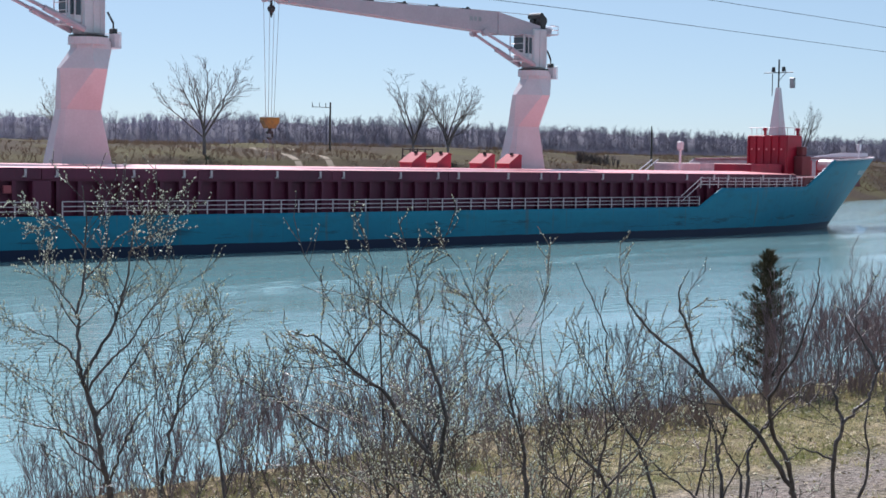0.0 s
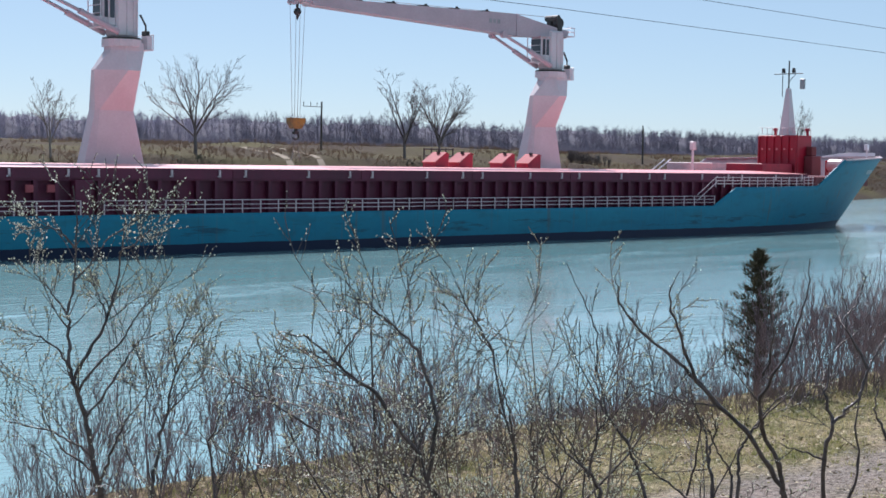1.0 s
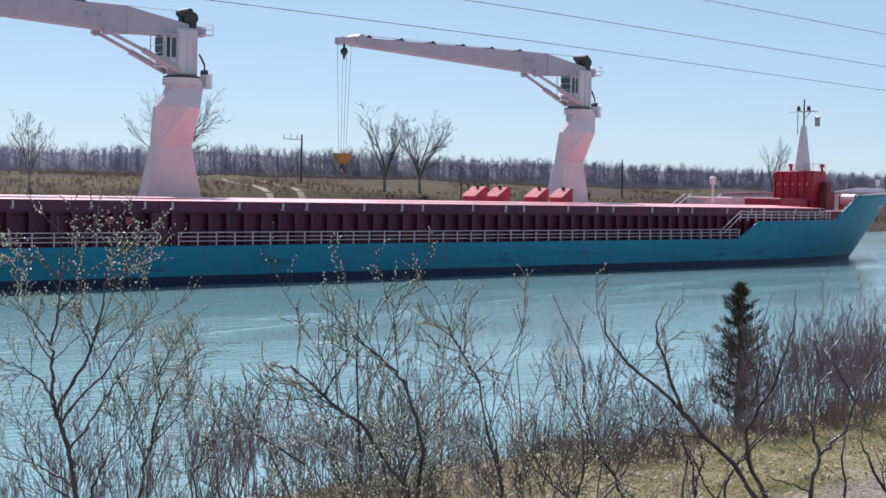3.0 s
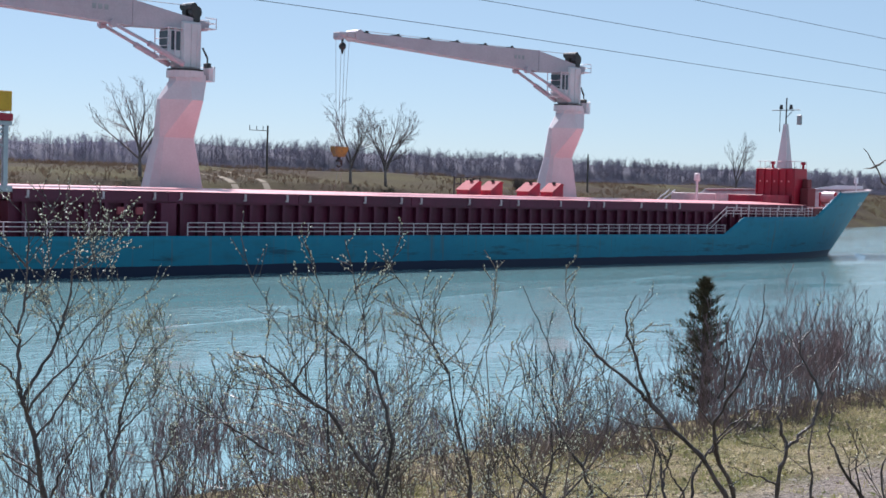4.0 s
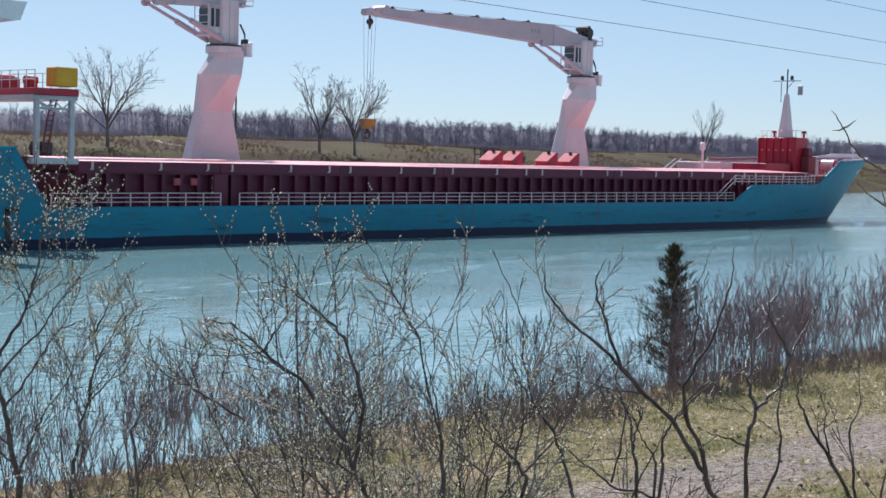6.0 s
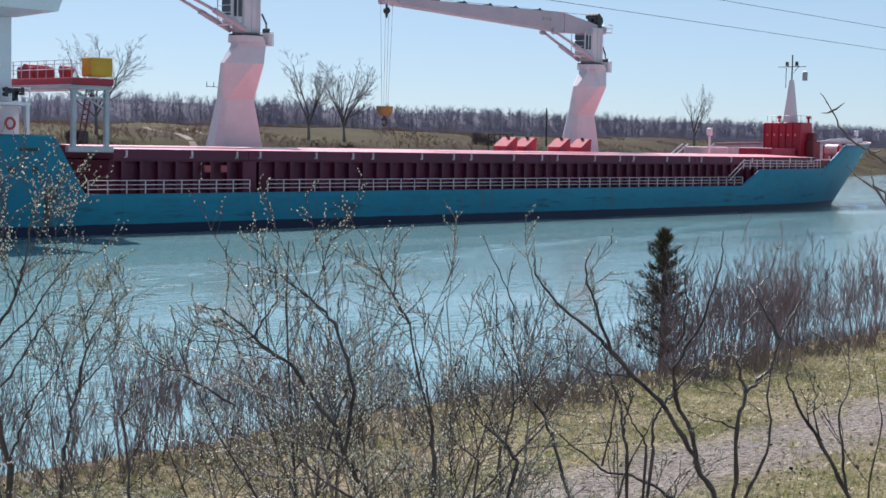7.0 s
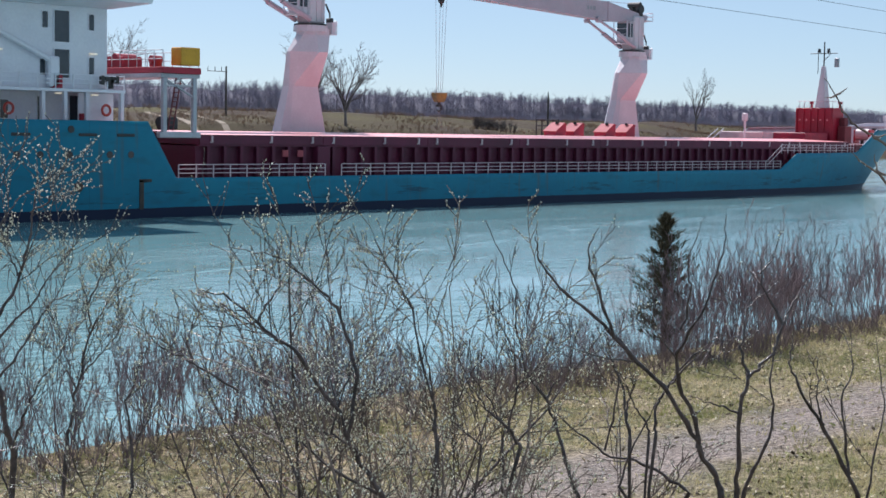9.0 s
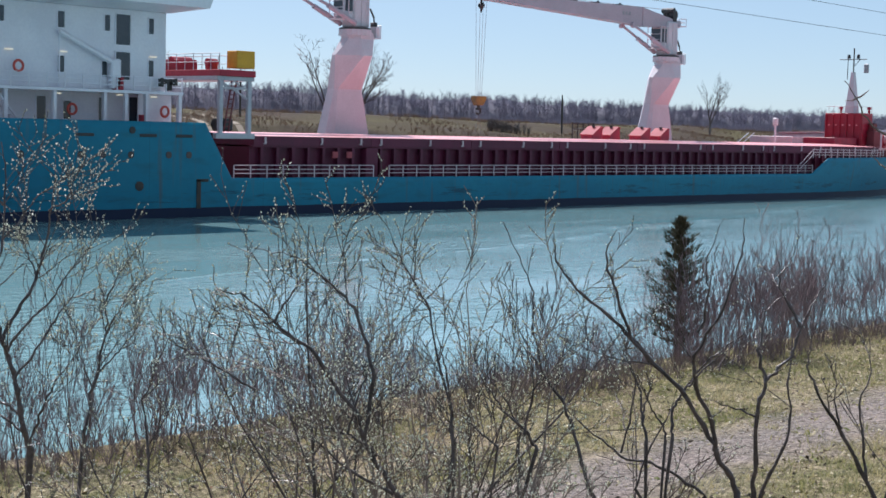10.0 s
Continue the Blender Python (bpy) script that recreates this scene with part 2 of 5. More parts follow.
    link(shade.outputs[0], over.inputs[6])
    link(tone.outputs[0], over.inputs[7])
    link(over.outputs[2], p.inputs["Base Color"])
    return m


def water_material():
    m = bpy.data.materials.new("canal_water")
    m.use_nodes = True
    nt = m.node_tree
    n, link = nt.nodes, nt.links.new
    p = n["Principled BSDF"]
    p.inputs["Base Color"].default_value = (0.185, 0.325, 0.335, 1)
    p.inputs["Roughness"].default_value, p.inputs["IOR"].default_value = 0.04, 1.65
    co = n.new("ShaderNodeTexCoord")
    mp = n.new("ShaderNodeMapping")
    mp.inputs["Scale"].default_value = (0.8, 1.6, 1)
    mp.inputs["Rotation"].default_value = (0, 0, 0.5)
    link(co.outputs["Object"], mp.inputs[0])
    # gusts leave rougher and calmer stretches
    mg, gust, calm = n.new("ShaderNodeMapping"), n.new("ShaderNodeTexNoise"), n.new("ShaderNodeMapRange")
    mg.inputs["Scale"].default_value = (0.02, 0.09, 1)
    link(co.outputs["Object"], mg.inputs[0])
    link(mg.outputs[0], gust.inputs["Vector"])
    gust.inputs["Scale"].default_value, gust.inputs["Detail"].default_value = 1.6, 5
    calm.inputs[1].default_value, calm.inputs[2].default_value, calm.inputs[3].default_value, calm.inputs[4].default_value = 0.38, 0.64, 0.2, 1.4
    link(gust.outputs[0], calm.inputs[0])
    last = None
    for scale, strength, dist in ((0.3, 0.12, 0.4), (1.1, 0.38, 0.2), (4.5, 0.34, 0.07)):
        t, b = n.new("ShaderNodeTexNoise"), n.new("ShaderNodeBump")
        t.inputs["Scale"].default_value, t.inputs["Detail"].default_value = scale, 4
        link(mp.outputs[0], t.inputs["Vector"])
        b.inputs["Distance"].default_value = dist
        k = n.new("ShaderNodeMath")
        k.operation = "MULTIPLY"
        k.inputs[1].default_value = strength
        link(calm.outputs[0], k.inputs[0])
        link(k.outputs[0], b.inputs["Strength"])
        link(t.outputs[0], b.inputs["Height"])
        if last:
            link(last, b.inputs["Normal"])
        last = b.outputs[0]
    link(last, p.inputs["Normal"])
    return m


GROUND, WATER = ground_material(), water_material()


# ---- building helpers ----
def box(bm, x0, x1, y0, y1, z0, z1, bevel=0.0):
    m = Matrix.Translation(((x0 + x1) / 2, (y0 + y1) / 2, (z0 + z1) / 2)) @ Matrix.Diagonal((x1 - x0, y1 - y0, z1 - z0, 1))
    got = bmesh.ops.create_cube(bm, size=1, matrix=m)
    if bevel:
        edges = {e for v in got["verts"] for e in v.link_edges}
        bmesh.ops.bevel(bm, geom=list(edges), offset=bevel, segments=1, affect="EDGES")
    return bm


def rod(bm, a, b, r0, r1=None, sides=6):
    a, b = Vector(a), Vector(b)
    d = b - a
    m = Matrix.Translation((a + b) / 2) @ d.to_track_quat("Z", "Y").to_matrix().to_4x4()
    bmesh.ops.create_cone(bm, cap_ends=True, segments=sides, radius1=r0, radius2=r0 if r1 is None else r1, depth=d.length, matrix=m)
    return bm


def loft(bm, rings, cap=True):
    """Skin a list of rings with equal numbers of corners."""
    rows = [[bm.verts.new(c) for c in ring] for ring in rings]
    k = len(rows[0])
    for lo, hi in zip(rows, rows[1:]):
        for i in range(k):
            bm.faces.new((lo[i], lo[(i + 1) % k], hi[(i + 1) % k], hi[i]))
    if cap:
        bm.faces.new(rows[0][::-1])
        bm.faces.new(rows[-1])
    return bm


def part(name, bm, material, parent=None, label="", at=(0, 0, 0), smooth=False):
    """Link a bmesh as one mesh object under its thing; vertices are given in the thing's space."""
    me = bpy.data.meshes.new(name)
    bm.normal_update()
    bm.to_mesh(me)
    bm.free()
    me.materials.append(material)
    if smooth:
        me.polygons.foreach_set("use_smooth", [True] * len(me.polygons))
    ob = new(name, me)
    ob.parent = parent
    ob.location = at
    if label:
        ob["label"] = label
    return ob


def again(name, source, parent, at):
    ob = new(name, source.data)
    ob.parent = parent
    ob.location = at
    return ob


def B():
    return bmesh.new()


def tubes(name, lines, material, sides=4):
    """One mesh of tapered tubes along lines of (place, radius)."""
    verts, faces = [], []
    ang = [2 * math.pi * k / sides for k in range(sides)]
    for line in lines:
        base = len(verts)
        for i, (c, r) in enumerate(line):
            d = (line[min(i + 1, len(line) - 1)][0] - line[max(i - 1, 0)][0]).normalized()
            u = d.cross(Vector((0.31, 0.77, 0.55))).normalized()
            w = d.cross(u)
            verts += [tuple(c + (u * math.cos(a) + w * math.sin(a)) * r) for a in ang]
        for i in range(len(line) - 1):
            for k in range(sides):
                p, q = base + i * sides + k, base + i * sides + (k + 1) % sides
                faces.append((p, q, q + sides, p + sides))
    me = bpy.data.meshes.new(name)
    me.from_pydata(verts, [], faces)
    me.materials.append(material)
    me.polygons.foreach_set("use_smooth", [True] * len(me.polygons))
    return me


def grow(rng, start, way, length, radius, depth, kids=4, spread=0.7, wander=0.14, lift=0.12, shrink=0.62, steps=6, first=0.3, tips=None, thin=0.5, fine=0.002):
    """A limb with its side limbs, as lines of (place, radius)."""
    pts, p, d = [], Vector(start), Vector(way).normalized()
    for i in range(steps + 1):
        f = i / steps
        pts.append((p.copy(), max(radius * (1 - 0.75 * f), fine)))
        d = (d + Vector((rng.gauss(0, wander), rng.gauss(0, wander), rng.gauss(0, wander) + lift * 0.3))).normalized()
        p = p + d * (length / steps)
    lines = [pts]
    if tips is not None and depth <= 1:
        tips.extend(c for c, r in pts[2:])
    if depth > 0:
        for k in range(kids):
            f = first + (1 - first) * (k + rng.random()) / kids
            i = min(int(f * steps), steps - 1)
            at = pts[i][0].lerp(pts[i + 1][0], f * steps - i)
            along = (pts[i + 1][0] - pts[i][0]).normalized()
            side = along.cross(Vector((rng.gauss(0, 1), rng.gauss(0, 1), rng.gauss(0, 1)))).normalized()
            go = (along + side * spread * rng.uniform(0.6, 1.3) + Vector((0, 0, lift))).normalized()
            lines += grow(rng, at, go, length * shrink * rng.uniform(0.7, 1.15) * (1.1 - 0.45 * f), max(pts[i][1] * 0.62 * rng.uniform(0.8, 1.0), fine), depth - 1, max(2, kids - 1) if thin < 1 else kids, spread, wander * 1.15, lift, shrink, max(3, steps - 1), 0.2, tips, thin, fine)
    return lines


# ---- ground and water ----
def height(x, y):
    n = noise.noise((x * 0.09, y * 0.09, 0)) * 0.28 + noise.noise((x * 0.5, y * 0.5, 3)) * 0.06
    if y < 24:
        z = np.interp(y, [-60, -6, 0, 4.5, 8.5, 13, 18.6, 21, 24], [7.0, 5.3, 4.85, 3.9, 2.35, 2.0, 1.9, 0.7, -1.5])
        return float(z) + n * min(1, max(0.25, abs(y - 11) / 10))
    far = 134 + max(0.0, x - 170) * 0.3
    z = np.interp(y - far, [-110, -6, 0, 5, 14, 30, 60, 200, 400, 3000], [-4, -3, 0.05, 1.6, 6.0, 7.9, 8.2, 8.6, 9.4, 14])
    wild = noise.noise((x * 0.03, y * 0.05, 7)) * 0.9 + noise.noise((x * 0.11, y * 0.11, 9)) * 0.35
    return float(z) + (wild if y > far + 8 else 0)


def build_ground():
    xs = np.concatenate([[-900, -400, -150, -60], np.arange(-30, 60, 0.6), np.arange(60, 330, 3.0), np.geomspace(330, 4200, 24)])
    ys = np.concatenate([[-500, -150, -60, -30, -15], np.arange(-8, 25, 0.5), [40, 80, 110, 124], np.arange(128, 240, 2.5), np.geomspace(240, 4200, 26)])
    verts = [(x, y, height(x, y)) for y in ys for x in xs]
    k = len(xs)
    faces = [(j * k + i, j * k + i + 1, (j + 1) * k + i + 1, (j + 1) * k + i) for j in range(len(ys) - 1) for i in range(k - 1)]
    me = bpy.data.meshes.new("ground")
    me.from_pydata([tuple(map(float, v)) for v in verts], [], faces)
    me.materials.append(GROUND)
    me.polygons.foreach_set("use_smooth", [True] * len(me.polygons))
    tagged(new("ground", me), "grassy canal banks with a gravel path", "ground", kind="structure")


build_ground()
bm = B()
box(bm, -900, 4200, 14, 420, -0.4, 0.0)
tagged(part("water", bm, WATER), "pale blue-green rippled canal water", "water", kind="structure")


# ---- the ship ----
ship = tagged(new("cargo_ship"), "teal cargo ship with red hatches and two pink cranes", "ship")
ship.location = SHIP


def L(x, y, z):
    """A place on the ship, from its place at 0 s."""
    return Vector((x, y, z)) - SHIP


def sbox(bm, x0, x1, y0, y1, z0, z1, bevel=0.0):
    return box(bm, x0 - SHIP.x, x1 - SHIP.x, y0 - SHIP.y, y1 - SHIP.y, z0, z1, bevel)


def srod(bm, a, b, r0, r1=None, sides=6):
    return rod(bm, L(*a), L(*b), r0, r1, sides)


BEAM, STEM, RAKE = 10.1, 149.7, 8.9   # half breadth; the stem at the waterline and its rake


def breadth(x, z):
    """Half the hull's breadth at x and z: full amidships, fine and flared at the bow."""
    f = min(max(z / 7.5, -0.3), 1.0)
    x0, x1 = 112 + 13 * max(f, 0), STEM + RAKE * f
    if x <= x0:
        return BEAM * (1 - 0.25 * max(0, (4 - x) / 14) ** 2)
    if x >= x1:
        return 0.0
    return BEAM * (1 - ((x - x0) / (x1 - x0)) ** 2.1) ** 0.85


def sheer(x):
    return float(np.interp(x, [-10, 30.7, 33.1, 113.3, 116.8, 132.0, 137.2, 160], [6.55, 6.55, 2.7, 2.72, 4.42, 4.5, 7.15, 7.7]))


def build_hull():
    xs = sorted(set(list(np.linspace(-9, 30.7, 9)) + list(np.linspace(30.7, 33.1, 3)) + list(np.linspace(33.1, 113.3, 17)) + list(np.linspace(113.3, 116.8, 3)) + list(np.linspace(116.8, 132.0, 18)) + list(np.linspace(132.0, 137.2, 7)) + list(np.linspace(137.2, STEM + RAKE, 32))))
    levels = 12
    bm = B()
    for side in (-1, 1):
        grid = []
        for x in xs:
            col, top = [], sheer(x)
            for k in range(levels + 1):
                z = -1.5 + (top + 1.5) * k / levels
                # the stem rakes forward: stations past it are drawn back onto its line
                stem = STEM + RAKE * min(max(z / 7.5, -0.3), 1.0)
                xx = min(x, stem)
                col.append(bm.verts.new(L(xx, 96 + side * breadth(xx, z), z)))
            grid.append(col)
        for a, b in zip(grid, grid[1:]):
            for k in range(levels):
                q = [a[k], b[k], b[k + 1], a[k + 1]]
                q = q if side < 0 else q[::-1]
                if len({tuple(v.co) for v in q}) > 2:
                    bm.faces.new(q)
    bmesh.ops.remove_doubles(bm, verts=bm.verts, dist=0.002)
    hull = part("hull", bm, HULL, ship, "teal painted hull with scuffs over a dark boot topping", smooth=True)
    hull.data.set_sharp_from_angle(angle=radians(25))
    sol = hull.modifiers.new("plate", "SOLIDIFY")
    sol.thickness, sol.offset, sol.material_offset = 0.12, -1, 1
    hull.data.materials.append(RAIL)
    return hull


hull = build_hull()


def build_decks():
    bm = B()
    rows = []
    for x in np.linspace(30, 140, 50):
        b = breadth(x, 2.6) - 0.1
        rows.append((bm.verts.new(L(x, 96 - b, 2.6)), bm.verts.new(L(x, 96 + b, 2.6))))
    for a, b in zip(rows, rows[1:]):
        bm.faces.new((a[0], b[0], b[1], a[1]))
    part("main_deck", bm, DECK, ship, "dark red steel deck")
    bm = B()
    sbox(bm, -8.5, 31.0, 86.3, 105.7, 2.5, 5.6)
    part("poop_deck", bm, DECK, ship)
    bm = B()
    rows = []
    for x in np.linspace(131.5, 156.6, 30):
        rows.append([bm.verts.new(L(x, 96 + s * max(breadth(x, z - 0.1) - 0.16, 0.03), z)) for s, z in ((-1, 4.3), (-1, 5.4), (1, 5.4), (1, 4.3))])
    for a, b in zip(rows, rows[1:]):
        for k in range(3):
            bm.faces.new((a[k], b[k], b[k + 1], a[k + 1]))
    bm.faces.new(rows[0])
    part("forecastle_deck", bm, DECK, ship, "red forecastle deck")


def build_hatch():
    bm = B()
    sbox(bm, 36.3, 131.0, 87.9, 100.4, 2.6, 4.9)
    coaming = part("hatch_coaming", bm, COAMING, ship, "dark red ribbed hatch coaming")
    bm = B()
    sbox(bm, -0.07 + SHIP.x, 0.07 + SHIP.x, 87.55, 87.9, 2.6, 4.86)
    sbox(bm, -0.14 + SHIP.x, 0.14 + SHIP.x, 87.5, 87.55, 2.6, 4.86)
    rib = part("stiffener", bm, COAMING, coaming)
    for k in range(1, 61):
        again("stiffener", rib, coaming, (37.2 - SHIP.x + k * 1.53, 0, 0))
    rib.location = (37.2 - SHIP.x, 0, 0)
    bm = B()
    sbox(bm, 36.3, 131.0, 87.5, 87.9, 4.86, 5.0)
    part("coaming_ledge", bm, COAMING, coaming)
    bm = B()
    sbox(bm, 47.5, 48.8, 87.2, 87.9, 2.6, 4.9, 0.05)
    part("locker", bm, COAMING, coaming)
    for x in (44.1, 45.6):
        bm = B()
        sbox(bm, x, x + 0.55, 87.35, 87.5, 4.1, 4.6, 0.03)
        part("sign_plate", bm, LID, coaming, "pale plate on the coaming")
    edges = [36.3, 48.2, 59.9, 71.6, 83.3, 95.0, 106.7, 118.6, 131.0]
    for a, b in zip(edges, edges[1:]):
        bm = B()
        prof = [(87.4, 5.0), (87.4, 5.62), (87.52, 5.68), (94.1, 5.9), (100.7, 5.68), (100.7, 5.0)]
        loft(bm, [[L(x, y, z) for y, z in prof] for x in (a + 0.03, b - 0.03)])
        cover = part("hatch_cover", bm, COAMING, ship, "dark red hatch cover, its sunlit top coloured pale pink")
        # top plate: the sunlight on the cover is in its paler colour
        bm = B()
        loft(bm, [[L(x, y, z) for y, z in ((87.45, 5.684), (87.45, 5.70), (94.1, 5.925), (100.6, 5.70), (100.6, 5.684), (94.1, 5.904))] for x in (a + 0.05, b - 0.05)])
        part("top_plate", bm, HATCH_TOP, cover, "top plate coloured pale pink for sun and sheen")
        for x in (a + 1.0, a + 6.6, b - 1.2):
            bm = B()
            sbox(bm, x, x + 0.14, 87.3, 87.4, 5.1, 5.62)
            sbox(bm, x - 0.1, x + 0.1, 87.3, 87.4, 5.1, 5.2)
            part("cleat", bm, RAIL, cover)
    # vent housings with lids that slope along the ship
    for x in (87.6, 90.5, 95.8, 99.2):
        bm = B()
        loft(bm, [[L(x + dx, y, z) for dx, z in ((-0.8, 5.75), (0.8, 5.75), (0.8, 7.0), (0.45, 7.12), (-0.8, 6.3))] for y in (95.5, 97.0)])
        vent = part("vent_housing", bm, VENT_RED, ship, "dark red vent housing with a sloped lid")
        bm = B()
        loft(bm, [[L(x + dx, y, z) for dx, z in ((-0.86, 6.28), (0.46, 7.14), (0.84, 7.02), (0.86, 7.08), (0.46, 7.22), (-0.9, 6.36))] for y in (95.42, 97.08)])
        part("lid", bm, LID, vent, "lid with the sunlight put into its pink colour")
        bm = B()
        sbox(bm, x + 0.15, x + 0.35, 96.1, 96.35, 7.1, 7.32)
        part("lifting_lug", bm, DARK, vent)
    bm = B()
    for x in np.arange(91.2, 95.0, 0.9):
        srod(bm, (x, 101.6, 2.6), (x, 101.6, 7.6), 0.07)
    for z in (6.9, 7.5):
        srod(bm, (91.2, 101.6, z), (94.9, 101.6, z), 0.06)
    part("pipe_frame", bm, DARK, ship, "dark steel pipe frame")


def railing(x0, x1, y0, y1, z, n, h=0.92, material=None, bars=(0.33, 0.62, 0.92)):
    """Rails between two ends with upright stanchions."""
    material = material or RAIL
    bm = B()
    for b in bars:
        srod(bm, (x0, y0, z + b), (x1, y1, z + b), 0.032, sides=5)
    rail = part("railing", bm, material, ship, "pinkish white guard railing")
    bm = B()
    rod(bm, (0, 0, 0), (0, 0, h), 0.05, sides=5)
    post = part("stanchion", bm, material, rail)
    for k in range(n):
        f = k / (n - 1)
        at = L(x0 + (x1 - x0) * f, y0 + (y1 - y0) * f, z)
        if k:
            again("stanchion", post, rail, at)
        else:
            post.location = at
    return rail


def build_railings():
    railing(33.4, 47.2, 86.05, 86.05, 2.68, 10)
    railing(48.9, 79.9, 86.05, 86.05, 2.68, 21)
    railing(79.9, 113.6, 86.05, 86.05, 2.68, 23)
    railing(114.0, 129.0, 86.25, 86.5, 4.4, 12, 1.0)
    railing(129.0, 132.4, 86.5, 87.2, 4.45, 4, 1.0)
    bm = B()
    for dz in (0.5, 1.0):
        srod(bm, (111.0, 86.1, 2.7 + dz), (114.2, 86.25, 4.42 + dz), 0.04)
    part("sloping_handrail", bm, RAIL, ship)


def build_crane(dx):
    cx, cy = 108.4 + dx, 102.2
    neck = 14.4

    def ring(w0, w1, y0, y1, z, near, far=0.35):
        """An eight-cornered ring; near is the cut of the corner that faces aft and the canal's near bank."""
        return [L(cx + a, b, z) for a, b in ((w0 + near, y0), (w1 - 0.12, y0), (w1, y0 + 0.12), (w1, y1 - far), (w1 - far, y1), (w0 + far, y1), (w0, y1 - far), (w0, y0 + near * 0.9))]
    bm = B()
    loft(bm, [ring(-3.0, 2.5, 102.4, 104.6, 2.6, 0.7), ring(-2.7, 2.2, 102.4, 104.4, 6.0, 0.6), ring(-2.0, 1.3, 102.45, 103.9, 9.9, 0.25),
              ring(-2.35, 0.7, 100.5, 103.4, 12.9, 1.9, 0.75), ring(-1.22, 1.3, cy - 1.22, cy + 1.22, neck, 0.8, 0.7), ring(-1.22, 1.22, cy - 1.22, cy + 1.22, 15.0, 0.8, 0.7)])
    crane = part("deck_crane", bm, CRANE, ship, "faded pink ship's crane with a lowered boom")
    bm = B()
    srod(bm, (cx, cy, 14.7), (cx, cy, 15.25), 1.5, sides=20)
    part("slewing_ring", bm, CRANE, crane)
    bm = B()
    srod(bm, (cx, cy, 15.25), (cx, cy, 15.4), 1.45, sides=20)
    part("slewing_bearing", bm, DARK, crane)
    bm = B()
    sbox(bm, cx - 0.95, cx + 1.0, cy - 0.85, cy + 0.85, 15.4, 19.2, 0.16)
    part("slewing_column", bm, CRANE, crane)
    bm = B()
    sbox(bm, cx - 2.1, cx - 0.96, cy - 0.75, cy + 0.7, 16.2, 18.5, 0.1)
    cab = part("operator_cab", bm, CRANE, crane)
    bm = B()
    sbox(bm, cx - 2.14, cx - 2.08, cy - 0.65, cy + 0.6, 16.9, 18.3)
    sbox(bm, cx - 1.95, cx - 1.6, cy - 0.79, cy - 0.73, 16.8, 18.3)
    sbox(bm, cx - 1.48, cx - 1.1, cy - 0.79, cy - 0.73, 16.8, 18.3)
    part("cab_window", bm, GLASS, cab, "dark cab glazing")
    bm = B()
    sbox(bm, cx + 1.2, cx + 2.0, cy - 1.3, cy + 1.3, 14.5, 14.6)
    sbox(bm, cx + 1.5, cx + 1.95, cy - 1.2, cy - 0.4, 14.6, 15.6)
    for y in (cy - 1.26, cy, cy + 1.26):
        srod(bm, (cx + 2.0, y, 14.55), (cx + 2.0, y, 15.7), 0.04)
    srod(bm, (cx + 2.0, cy - 1.26, 15.7), (cx + 2.0, cy + 1.26, 15.7), 0.04)
    part("lower_platform", bm, CRANE, crane)
    bm = B()
    sbox(bm, cx + 1.05, cx + 2.2, cy - 1.1, cy + 1.1, 18.72, 18.8)
    for y in (cy - 1.08, cy, cy + 1.08):
        srod(bm, (cx + 2.2, y, 18.72), (cx + 2.2, y, 19.6), 0.035)
    for z in (19.2, 19.6):
        srod(bm, (cx + 2.2, cy - 1.08, z), (cx + 2.2, cy + 1.08, z), 0.03)
        srod(bm, (cx + 1.1, cy - 1.08, z), (cx + 2.2, cy - 1.08, z), 0.03)
    part("upper_platform", bm, CRANE, crane)
    bm = B()
    for k in range(6):
        z = 15.8 + k * 0.45
        srod(bm, (cx + 0.45, cy - 0.93, z), (cx + 0.8, cy - 0.93, z), 0.022)
    for x in (cx + 0.45, cx + 0.8):
        srod(bm, (x, cy - 0.93, 15.4), (x, cy - 0.93, 18.5), 0.022)
    part("ladder", bm, CRANE, crane)
    bm = B()
    for y in (cy - 0.75, cy + 0.1):
        srod(bm, (cx + 0.5, y, 20.0), (cx + 0.5, y + 0.5, 20.0), 0.5, sides=14)
    sbox(bm, cx + 0.2, cx + 0.95, cy - 0.7, cy + 0.6, 19.2, 19.8, 0.1)
    srod(bm, (cx + 0.2, cy - 0.8, 20.45), (cx + 0.2, cy + 0.8, 20.45), 0.3, sides=10)
    part("winch", bm, DARK, crane, "black greasy hoisting winches")
    bm = B()
    sbox(bm, cx - 0.1, cx + 0.0, cy - 0.92, cy - 0.84, 15.6, 19.0)
    part("cable_tray", bm, CRANE, crane)
    for z0, z1 in ((18.5, 18.58), (16.05, 16.15)):
        bm = B()
        sbox(bm, cx - 2.4, cx - 0.9, cy - 0.95, cy + 0.9, z0, z1, 0.02)
        part("cab_guard_plate", bm, CRANE, cab)
    for x, y in ((-2.37, -0.92), (-2.37, 0.87), (-1.7, -0.92)):
        bm = B()
        srod(bm, (cx + x, cy + y, 16.1), (cx + x, cy + y, 18.55), 0.05)
        part("cab_guard_post", bm, CRANE, cab)
    for z in (16.6, 17.1, 17.7):
        bm = B()
        srod(bm, (cx - 2.37, cy - 0.92, z), (cx - 2.37, cy + 0.87, z), 0.035)
        part("cab_guard_bar", bm, CRANE, cab)
    bm = B()
    srod(bm, (cx + 1.25, cy - 0.6, 17.2), (cx + 1.75, cy - 0.6, 16.4), 0.09)
    srod(bm, (cx + 1.75, cy - 0.6, 16.4), (cx + 1.75, cy - 0.6, 15.2), 0.07)
    sbox(bm, cx + 1.55, cx + 1.95, cy - 0.9, cy - 0.3, 15.4, 16.0, 0.05)
    part("hose_loop", bm, DARK, crane)
